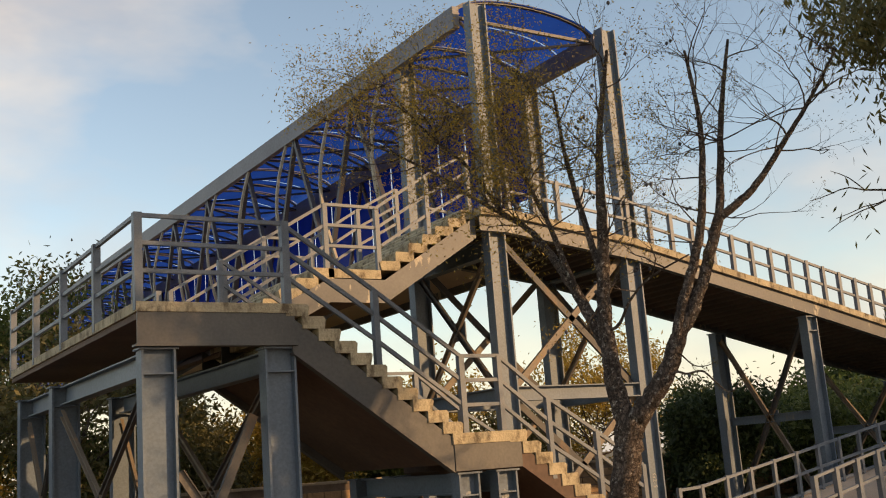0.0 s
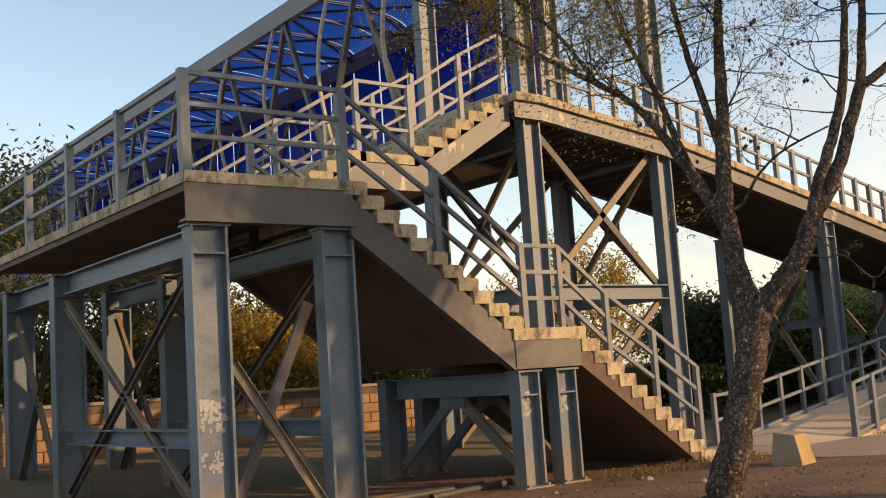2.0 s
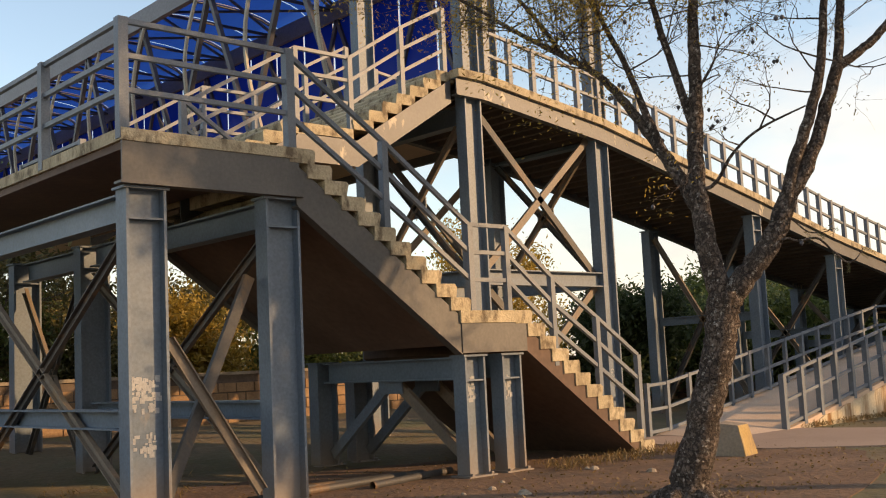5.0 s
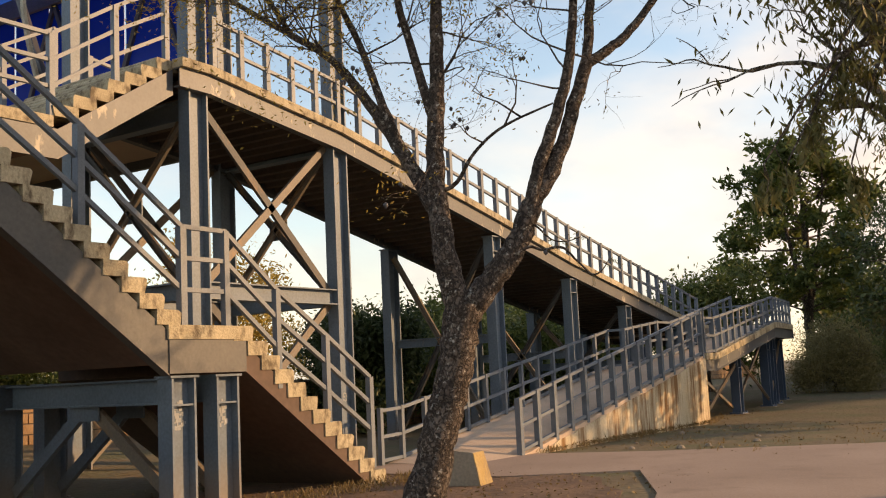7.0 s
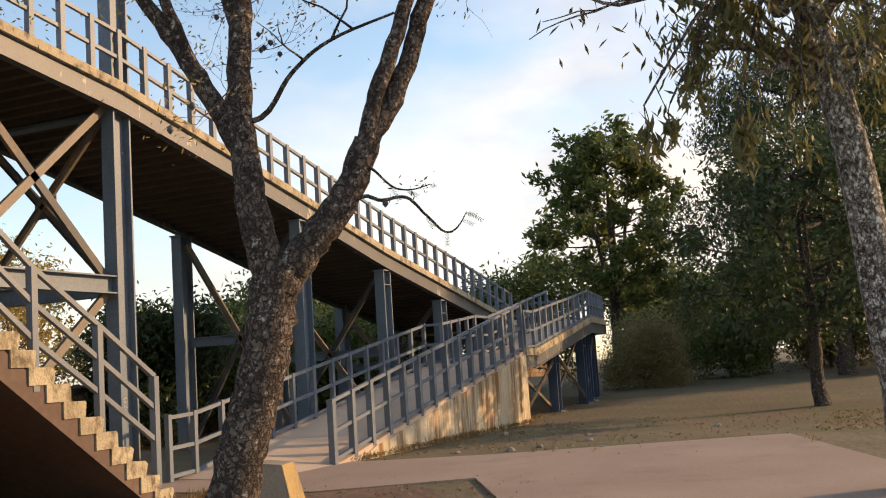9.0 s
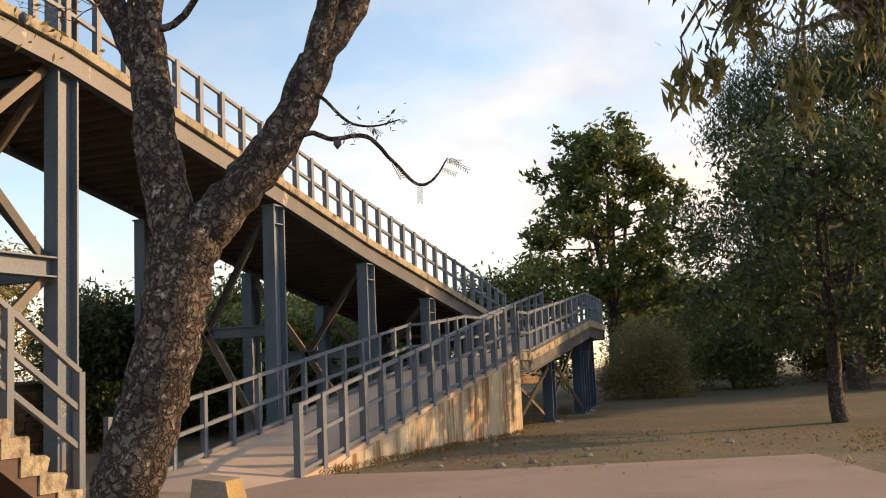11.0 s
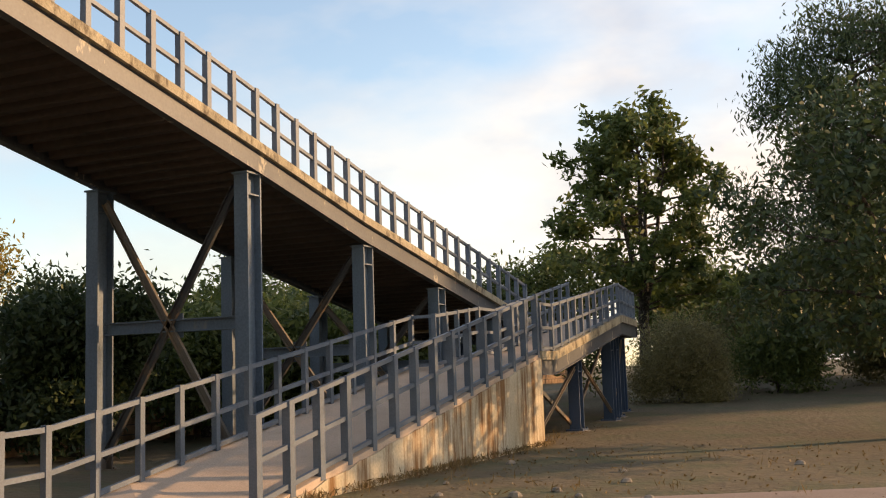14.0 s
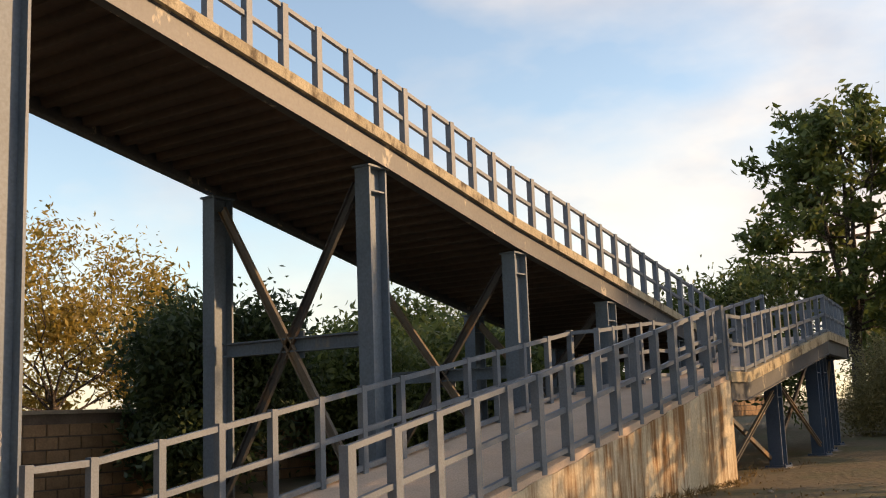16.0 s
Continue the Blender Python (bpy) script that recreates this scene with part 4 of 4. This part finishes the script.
def shaped_tree(name, label, x, y, trunk_h, height, profile, trunk_r, leaf, seed, limbs=34, leaf_size=0.22, per=16, spread=0.26, hang=0.1, rise=0.5, lead=3, aspect=2.4):
    """A tree whose limbs leave several leaders all the way up; profile: reach of the crown at even heights from its base to its top."""
    rng = random.Random(seed)
    t = thing(name, label, "tree")
    t.location = (x, y, ground_z(x))
    g, tips = Geo(), []
    pts, rad = smooth_line([(0, 0, -0.1), (0.03, 0.05, trunk_h * 0.5), (0, 0, trunk_h)], [trunk_r * 1.3, trunk_r, trunk_r * 0.9], 4, 0.3, seed)
    limb(g, pts, rad, 10, 0.12)
    leaders = []
    for k in range(lead):
        a = 2 * math.pi * (k + 0.4 * rng.random()) / lead
        far = profile[len(profile) // 2] * 0.34
        top = height * (1.0 if k == 0 else rng.uniform(0.80, 0.95)) - 0.4
        q, r = smooth_line([(0, 0, trunk_h * 0.95), (math.cos(a) * far * 0.5, math.sin(a) * far * 0.5, trunk_h + (top - trunk_h) * 0.4),
                            (math.cos(a) * far, math.sin(a) * far, top)], [trunk_r * 0.7, trunk_r * 0.42, 0.03], 7, 0.5, seed + k)
        limb(g, q, r, 8, 0.1)
        leaders.append(q)
    for k in range(limbs):
        f = (k + 0.5 * rng.random()) / limbs
        line = leaders[k % lead]
        z = trunk_h + (height - trunk_h) * f
        st = min(line, key=lambda p: abs(p.z - (z - 0.35)))
        reach = float(np.interp(f, np.linspace(0, 1, len(profile)), profile)) * rng.uniform(0.72, 1.08)
        a = k * 2.399 + rng.uniform(-0.4, 0.4)
        end = Vector((math.cos(a) * reach, math.sin(a) * reach, z))
        if (end - st).length < 0.5:
            end = st + (end - st).normalized() * 0.5
        mid = (st + end) / 2 + Vector((0, 0, rise * 0.3 * (end - st).length * rng.uniform(-0.2, 0.6)))
        q, r = smooth_line([st, mid, end], [0.045, 0.03, 0.012], 4, 0.8, seed + 50 + k)
        limb(g, q, r, 6)
        for m in range(6):
            p = q[rng.randint(3, len(q) - 1)]
            d = (end - st).normalized() + Vector((rng.uniform(-1, 1), rng.uniform(-1, 1), rng.uniform(-0.3, 0.9) - hang))
            twigs(g, p, d, rng.uniform(0.35, 0.7), 0.012, 1, rng, tips, 0.8, 0.06 * hang)
    part("trunk", g.mesh("trunk", BARK, True), t)
    part("crown", leaf_mesh("crown", [p for p, d in tips], per, spread, leaf_size, leaf, seed, hang, aspect), t)
    return t


# the forked tree beside the path
def fork_tree():
    t = thing("forked_tree", "bare forked tree with rough bark, thin twigs and few yellow leaves", "tree")
    g = Geo()
    rng = random.Random(5)

    def run(line, radii, seed, seg=12):
        """line: metres along the fan of the fork, height, metres behind it."""
        pts = [(-2.82 + 0.5 * s + 0.866 * w, -6.36 - 0.866 * s + 0.5 * w, z) for s, z, w in line]
        p, r = smooth_line(pts, radii, 6, 0.24, seed)
        limb(g, p, r, seg, 0.10)
        return p

    run([(-0.47, G - 0.1, 0), (-0.43, 0.32, 0), (-0.27, 0.85, 0), (-0.12, 1.35, 0), (-0.03, 1.75, 0), (0.02, 2.05, 0)], [0.27, 0.185, 0.155, 0.148, 0.152, 0.155], 1, 16)
    for k in range(5):
        a = k * 1.3 + 0.4
        run([(-0.45, G + 0.14, 0), (-0.45 + 0.30 * math.cos(a), G + 0.04, 0.30 * math.sin(a)), (-0.45 + 0.55 * math.cos(a + 0.2), G - 0.05, 0.55 * math.sin(a + 0.2))], [0.10, 0.06, 0.02], 40 + k, 9)
    left = run([(0.0, 1.98, 0), (-0.09, 2.4, 0), (-0.15, 2.9, 0.05), (-0.16, 3.4, 0.1), (-0.12, 4.0, 0.15), (-0.10, 4.6, 0.2), (-0.06, 5.3, 0.25), (0.12, 6.3, 0.3)],
               [0.125, 0.104, 0.088, 0.078, 0.066, 0.054, 0.04, 0.02], 2)
    lbr = run([(-0.14, 2.85, 0.05), (-0.35, 3.25, 0.15), (-0.58, 3.66, 0.25), (-0.83, 4.05, 0.35), (-1.08, 4.38, 0.45), (-1.45, 4.66, 0.55), (-1.95, 5.02, 0.7), (-2.5, 5.45, 0.8), (-3.2, 5.9, 0.85), (-3.9, 6.3, 0.9)],
              [0.078, 0.066, 0.056, 0.045, 0.037, 0.030, 0.024, 0.019, 0.014, 0.008], 3)
    lb4 = run([(-1.45, 4.66, 0.55), (-1.9, 5.35, 0.6), (-2.5, 6.0, 0.6), (-3.1, 6.8, 0.6)], [0.026, 0.021, 0.016, 0.009], 17, 7)
    lb2 = run([(-0.42, 3.38, 0.18), (-0.60, 3.85, 0.22), (-0.80, 4.45, 0.26), (-1.12, 5.2, 0.3), (-1.42, 6.1, 0.34)], [0.045, 0.038, 0.03, 0.022, 0.012], 13, 8)
    lb3 = run([(-0.14, 3.6, 0.1), (-0.32, 4.3, 0.2), (-0.50, 5.1, 0.3), (-0.62, 6.0, 0.4)], [0.045, 0.038, 0.028, 0.014], 14, 8)
    run([(0.03, 2.0, 0), (0.26, 2.27, 0), (0.48, 2.55, 0), (0.64, 2.90, 0.03)], [0.128, 0.106, 0.098, 0.088], 4)
    run([(0.62, 2.86, 0.03), (0.86, 3.26, 0.08), (1.04, 3.74, 0.14), (1.19, 4.16, 0.2)], [0.075, 0.066, 0.060, 0.056], 5)
    ra = run([(1.18, 4.12, 0.2), (1.24, 4.65, 0.25), (1.32, 5.3, 0.3), (1.48, 6.1, 0.35)], [0.048, 0.04, 0.03, 0.015], 15, 9)
    rb = run([(1.18, 4.12, 0.2), (1.36, 4.24, 0.25), (1.58, 4.42, 0.3), (1.90, 4.82, 0.35), (2.22, 5.24, 0.4), (2.55, 5.75, 0.45)], [0.05, 0.044, 0.038, 0.03, 0.022, 0.012], 6, 9)
    rc = run([(0.62, 2.84, 0.0), (0.71, 3.2, 0.02), (0.87, 3.6, 0.04), (1.00, 4.02, 0.06), (1.08, 4.55, 0.08), (1.12, 5.2, 0.1), (1.05, 6.0, 0.1)], [0.066, 0.058, 0.052, 0.046, 0.038, 0.028, 0.014], 16)
    tw = run([(-0.10, 3.06, 0.05), (0.02, 3.12, 0.03), (0.18, 3.36, 0.0), (0.44, 3.57, 0.0), (0.86, 3.74, 0.0)], [0.02, 0.018, 0.015, 0.012, 0.008], 7, 7)
    sw = run([(0.50, 2.50, -0.02), (0.60, 2.53, -0.05), (0.70, 2.50, -0.05), (0.86, 2.51, -0.05), (0.98, 2.39, -0.05), (1.09, 2.28, -0.05), (1.17, 2.30, -0.05), (1.24, 2.40, -0.05)],
             [0.016, 0.013, 0.012, 0.011, 0.009, 0.008, 0.006, 0.003], 8, 7)
    sw2 = run([(0.58, 2.76, 0.0), (0.66, 2.70, -0.04), (0.78, 2.58, -0.05), (0.90, 2.56, -0.05), (1.02, 2.59, -0.05)], [0.012, 0.009, 0.007, 0.005, 0.003], 9, 7)
    part("trunk", g.mesh("trunk", BARK, True), t, "rough cracked bark with pale lichen flecks")
    tw_g, tips2 = Geo(), []
    for line, n, lv in ((left, 14, 3), (lbr, 40, 3), (lb4, 22, 3), (lb2, 20, 3), (lb3, 14, 3), (ra, 12, 3), (rb, 16, 3), (rc, 12, 3), (tw, 3, 1)):
        for k in range(n):
            p = line[rng.randint(int(len(line) * 0.42), len(line) - 1)]
            twigs(tw_g, p, (rng.uniform(-1, 1), rng.uniform(-1, 1), rng.uniform(-0.2, 1)), rng.uniform(0.38, 0.78), 0.010, lv, rng, tips2, 0.85)
    part("fine_branching", tw_g.mesh("fine_branching", BARK), t, "thin bare twigs")
    few = [p for p, d in tips2 if rng.random() < 0.10]
    few += [sw2[-1], sw2[-6], sw2[-12]]
    many = [p for p, d in tips2 if p.y > -6.7 and rng.random() < (0.55 if p.x < -2.97 and p.y > -6.0 else 0.16)]
    tagged(part("feathery_leaf", leaf_mesh("feathery_leaf", few, 9, 0.045, 0.04, L_OLIVE, 31, 0.2, 3.5), t), kind="stuff")
    tagged(part("yellow_leaf", leaf_mesh("yellow_leaf", many, 10, 0.15, 0.045, L_YELLOW, 32, 0.2, 3.0), t), kind="stuff")
    # feathery leaflets on the low curling twig
    fl = Geo()
    rf = random.Random(77)
    for q in (sw[-1], sw[-2], sw[-4], sw[-12], sw[-19], sw2[-1], sw2[-9], sw2[-14]):
        for k in range(1):
            d = Vector((rf.uniform(-0.4, 0.7), rf.uniform(-1, -0.1), rf.uniform(-0.8, 0.35))).normalized()
            up = d.cross(Vector((0.866, 0.5, 0))).normalized()
            ln = rf.uniform(0.07, 0.12)
            fl.bar(q, q + d * ln, 0.002, 0.002)
            for m in range(9):
                b = q + d * ln * (m + 1) / 9
                for sd in (-1, 1):
                    e = b + up * sd * 0.017 + d * 0.011
                    fl.add([b, (b + e) / 2 + d * 0.0028, e, (b + e) / 2 - d * 0.0028], [(0, 1, 2, 3)])
    tagged(part("leaflet", fl.mesh("leaflet", L_OLIVE), t), kind="stuff")
    pod = Geo()
    limb(pod, [(0, 0, 0.03), (0, 0, 0.018), (0, 0, 0), (0, 0, -0.02)], [0.003, 0.018, 0.02, 0.003], 7)
    pod_me = pod.mesh("seed_pod", DARK, True)
    picked = [p for p, d in tips2 if rng.random() < 0.05][:70] + [sw[13]]
    for p in picked:
        part("seed_pod", pod_me, t).location = p - Vector((0, 0, 0.03))


fork_tree()
gum = tree("eucalyptus_tree", "leaning tree with lichen-white bark and drooping leaves", 1.2, -9.95, 8.0, 4.2, 1.35, 0.17, L_DROOP, 11, 0.14, 7, LICHEN, 3, 12, (-0.2, 0.5), 0.9, 0.20, crown_base=2.7, aspect=5.0, within=2.2)


def shading_crown(t):
    """A dense unseen head added to the leaning tree, high above the path, to shade the landing."""
    rng = random.Random(61)
    g, tips = Geo(), []
    for k in range(30):
        a, e = k * 2.399, rng.uniform(-0.25, 1.35)
        end = Vector((-0.3 + 2.1 * math.cos(a) * math.cos(e), 0.5 + 1.9 * math.sin(a) * math.cos(e), 7.0 + 2.2 * math.sin(e)))
        p, r = smooth_line([(-0.2, 0.72, 4.15), (end.x * 0.45 - 0.1, end.y * 0.45 + 0.4, 5.4), end], [0.06, 0.04, 0.012], 5, 0.5, k)
        limb(g, p, r, 6)
        for m in range(7):
            twigs(g, p[rng.randint(6, len(p) - 1)], (rng.uniform(-1, 1), rng.uniform(-1, 1), rng.uniform(-0.6, 0.8)), rng.uniform(0.3, 0.6), 0.009, 1, rng, tips, 0.8, 0.1)
    part("shading_limbs", g.mesh("shading_limbs", LICHEN), t)
    part("shading_crown", leaf_mesh("shading_crown", [p for p, d in tips], 14, 0.2, 0.15, L_DROOP, 62, 0.8, 4.0), t)


shading_crown(gum)


def overhang():
    """Low branches of the leaning tree that reach out over the path."""
    t = thing("overhanging_branch", "drooping leafy branch over the path", "branch")
    rng = random.Random(21)
    g, tips = Geo(), []
    for end in ((-0.8, -8.35, 3.25), (-0.55, -8.5, 3.3), (-0.2, -8.7, 3.9), (0.1, -8.9, 3.3), (0.0, -9.4, 3.2)):
        st = Vector((1.0, -9.45, max(4.6, end[2] + 0.5) + rng.uniform(-0.1, 0.3)))
        e = Vector(end)
        mid = (st + e) / 2 + Vector((0, 0, 0.45))
        p, r = smooth_line([st, mid, e], [0.03, 0.018, 0.008], 5, 0.6, 3)
        limb(g, p, r, 6)
        for k in range(6):
            twigs(g, p[rng.randint(5, len(p) - 1)], (rng.uniform(-0.5, 0.5), rng.uniform(-0.5, 0.5), -0.9), rng.uniform(0.15, 0.3), 0.005, 1, rng, tips, 0.4, 0.35)
    part("limb", g.mesh("limb", BARK), t)
    tagged(part("hanging_leaf", leaf_mesh("hanging_leaf", [q for q, d in tips], 3, 0.03, 0.14, L_DROOP, 22, 0.9, 4.2), t), kind="stuff")


overhang()
shaped_tree("broad_tree", "broad dark green tree on the lawn", 14.4, -8.3, 1.6, 5.3, (1.4, 2.2, 2.4, 2.1, 1.5, 0.5), 0.13, L_DARK, 12, 30, 0.16, 9, 0.17, 0.35, lead=4)
shaped_tree("tall_tree", "tall open-crowned tree with dark limbs", 32.0, 0.15, 2.8, 9.5, (2.2, 3.0, 3.1, 2.6, 2.0, 1.7, 0.9), 0.2, L_GREEN, 13, 40, 0.30, 6, 0.16, 0.1, lead=4)
tree("round_tree", "small bright green tree behind the ramp end", 27.0, 2.6, 4.9, 1.4, 2.5, 0.15, L_GREEN, 14, 0.2, 24, BARK, 3, 12, (0, 0), 0.1, 0.32)
tree("round_shrub", "round brown-green shrub on the lawn", 24.6, -2.45, 2.75, 0.35, 1.25, 0.06, L_BROWN, 15, 0.07, 60, BARK, 3, 16, (0, 0), 0.0, 0.26, category="shrub", within=1.1)
shaped_tree("feathery_tree", "tall grey-green tree with drooping twigs", 26.0, -8.3, 2.2, 10.6, (3.2, 4.0, 3.9, 3.3, 2.5, 1.4), 0.24, L_DARK, 16, 64, 0.17, 20, 0.28, 0.8, lead=4, aspect=3.4)
for i, (x, y, h, r) in enumerate(((28.5, -4.5, 2.4, 1.5), (32, -7.5, 2.8, 1.8), (27.5, -10.5, 2.5, 1.5), (31, -2.2, 2.6, 1.8), (36, -5, 3.5, 2.6), (38, -9, 4.5, 3.0))):
    tree("shrub", "loose green shrub at the edge of the lawn", x, y, h, 0.35, r, 0.06, (L_GREEN, L_OLIVE)[i % 2], 40 + i, 0.16, 20, BARK, 3, 11, category="shrub", spread=0.3)
for i, (x, y, h, r) in enumerate(((46, -10, 7.5, 5), (40, -16, 12, 6), (44, -4, 4.6, 4.0), (34, -13, 9, 5), (52, 2, 5, 5))):
    tree("background_tree", "dark leafy tree behind the lawn", x, y, h, 2.0, r, 0.25, L_DARK if i % 2 else L_GREEN, 60 + i, 0.34, 24, BARK, 3, 13, spread=0.55)
tree("leafy_tree", "slender green tree beyond the landing", -6.4, 15.2, 9.6, 3.5, 2.2, 0.14, L_GREEN, 19, 0.18, 22, BARK, 3, 12, spread=0.3)
tree("mango_tree", "dense dark green round tree behind the ramp", 10.9, 5.4, 3.2, 0.9, 1.8, 0.14, L_DARK, 17, 0.17, 44, BARK, 3, 15, spread=0.27)
tree("mango_tree", "dense dark green tree under the high ramp", 15.2, 5.8, 3.2, 0.9, 2.0, 0.14, L_GREEN, 18, 0.17, 36, BARK, 3, 13, spread=0.28)
for i, (x, y, h, r) in enumerate(((15.0, 15.5, 8.6, 2.8), (18.5, 17, 8.0, 2.4), (3.5, 15, 5.4, 2.4), (9, 17, 6, 2.6), (-4.6, 10.2, 7.0, 1.8), (-9, 13, 5.0, 2.6), (-1.0, 13.5, 4.4, 2.4))):
    tree("yellowing_tree", "slender tree with yellowing autumn leaves", x, y, h, 1.8, r, 0.11, L_YELLOW if i in (0, 1, 3, 5) else L_OLIVE, 80 + i, 0.18, 14, BARK, 3, 10, spread=0.28)
for i, (x, y, h, r) in enumerate(((-10.5, 11.0, 4.2, 2.0), (-7.2, 10.9, 3.8, 1.7), (-4.4, 11.2, 4.6, 1.9), (-1.6, 10.9, 3.4, 1.6), (1.2, 11.1, 3.9, 1.8), (4.6, 11.0, 3.5, 1.8), (7.6, 10.9, 3.7, 1.8), (-13.5, 11.3, 4.8, 2.2))):
    tree("hedge_tree", "leafy olive-green small tree behind the boundary wall", x, y, h, 0.8, r, 0.09, (L_OLIVE, L_YELLOW, L_GREEN)[i % 3], 120 + i, 0.15, 22, BARK, 3, 12, spread=0.32)
for i, (x, y, h, r) in enumerate(((24, 12, 4.0, 3.0), (30, 14, 4.4, 3.4), (37, 15, 5, 4), (20, 8, 2.6, 1.8), (23, 5.5, 2.4, 1.8), (26, 8.2, 2.8, 2.0), (18.2, 5.2, 2.3, 1.6))):
    tree("background_tree", "low green tree beside the boundary wall", x, y, h, 1.0, r, 0.14, L_GREEN, 100 + i, 0.24, 18, BARK, 3, 12, spread=0.5)

# ---- painted number, pipes, litter ----
num = bpy.data.curves.new("painted_number", "FONT")
num.body, num.size, num.extrude = "G2-5", 0.13, 0.001
num.materials.append(WHITE)
number = new("painted_number", num)
number.matrix_world = Matrix.Translation((T2 - 0.02, -0.0135, 1.32)) @ pose(0, 0, 0, 90, 0, 0) @ pose(0, 0, 0, 0, 0, -90)
tagged(number, "white hand-painted number on the tower column", "lettering")

for k, (x, y, a, ln) in enumerate(((-4.1, -1.9, 8, 2.4), (-3.6, -1.7, -3, 2.0), (-3.0, -2.05, 14, 1.6))):
    t = thing("rusty_pipe", "rusty steel pipe lying on bare soil", "pipe", "pipes under the stairs")
    g = Geo()
    d = Vector((math.cos(radians(a)), math.sin(radians(a)), 0))
    c = Vector((x, y, G + 0.045))
    limb(g, [c - d * ln / 2, c, c + d * ln / 2], [0.045, 0.045, 0.045], 12)
    part("pipe_body", g.mesh("pipe_body", RUST, True), t)


def scatter(n, seed, boxes):
    r = np.random.default_rng(seed)
    out = []
    for x0, x1, y0, y1, m in boxes:
        q = r.uniform((x0, y0), (x1, y1), (m, 2))
        out += [(a, c, G + 0.012) for a, c in q]
    return out


litter = scatter(0, 5, ((-8, 3, -6.5, -2.6, 1300), (-8, 2, -2.6, 4, 700), (5, 16, -8.6, -2.7, 800), (8.2, 13, -11.5, -8.6, 1500), (-3.4, -1.4, -6.4, -4.8, 260)))
tagged(new("leaf_litter", leaf_mesh("leaf_litter", litter, 1, 0.02, 0.055, L_GRASS, 71, 0.0, 2.2, 0.2)), "scattered dry fallen leaves on the soil", "leaf litter", kind="stuff")
tuft_at = scatter(0, 8, ((-1.5, 1.6, -3.2, -2.5, 130), (5.2, 13.2, -2.75, -2.5, 190), (-8, -3, -1, 3, 60), (5.6, 12, -9, -3, 30), (13.4, 20.5, -2.6, -1.4, 120)))
tagged(new("grass_tufts", leaf_mesh("grass_tufts", [(a, c, z + 0.05) for a, c, z in tuft_at], 8, 0.06, 0.11, L_GRASS, 72, -0.55, 9.0, 0.3)), "thin dry grass tufts along the structure", "grass", kind="stuff")
stone_me = Geo()
limb(stone_me, [(0, 0, -0.03), (0, 0, 0.0), (0, 0, 0.035), (0, 0, 0.05)], [0.05, 0.07, 0.045, 0.01], 8, 0.4)
stone_mesh = stone_me.mesh("stone", STONE)
rs = random.Random(12)
for k in range(26):
    o = tagged(new("stone", stone_mesh), "small pale stone lying on the ground", "stone", "loose stones")
    o.location = (rs.uniform(-6, 1), rs.uniform(-4.2, -2.7), G + 0.01) if k < 14 else (rs.uniform(6, 14), rs.uniform(-7, -3), G + 0.01)
    o.rotation_euler, sc = (0, 0, rs.uniform(0, 6)), rs.uniform(0.5, 1.3)
    o.scale = (sc, sc * 0.8, sc * 0.8)

# ---- brick wall, last ----
wall = tagged(new("wall_north"), "brown block boundary wall with weathered coping", "wall", kind="structure")
one(lambda g: g.box(-30, 45, WALL_Y + 0.01, WALL_Y + 0.2, G - 0.1, WALL_TOP - 0.06), "mortar_core", MORTAR, wall)
one(lambda g: g.box(-30, 45, WALL_Y - 0.04, WALL_Y + 0.24, WALL_TOP - 0.06, WALL_TOP), "coping", STONE, wall)
BW, BH = 0.40, 0.20
gb = Geo()
gb.hexa([(0.008, -0.012, 0.008), (BW - 0.008, -0.012, 0.008), (BW, 0.06, 0), (0, 0.06, 0), (0.008, -0.012, BH - 0.02), (BW - 0.008, -0.012, BH - 0.02), (BW, 0.06, BH - 0.012), (0, 0.06, BH - 0.012)])
brick_me = gb.mesh("brick", BRICK)
rest = Geo()
rng = random.Random(3)
n_brick = 0
for r in range(int((WALL_TOP - 0.07 - G) / BH)):
    for i in range(int(75 / (BW + 0.012))):
        x = -30 + i * (BW + 0.012) + (BW / 2 if r % 2 else 0)
        z = G + 0.01 + r * BH
        if 6.5 < x < 20 and n_brick < 290:
            b = part("brick", brick_me, wall)
            b.location = (x, WALL_Y + rng.uniform(-0.008, 0.004), z)
            n_brick += 1
        else:
            y = WALL_Y + rng.uniform(-0.008, 0.004)
            rest.hexa([(x + 0.008, y - 0.012, z + 0.008), (x + BW - 0.008, y - 0.012, z + 0.008), (x + BW, y + 0.06, z), (x, y + 0.06, z),
                       (x + 0.008, y - 0.012, z + BH - 0.02), (x + BW - 0.008, y - 0.012, z + BH - 0.02), (x + BW, y + 0.06, z + BH - 0.012), (x, y + 0.06, z + BH - 0.012)])
tagged(part("bricks", mesh_of("bricks", rest.v, rest.f, BRICK), wall), kind="stuff")
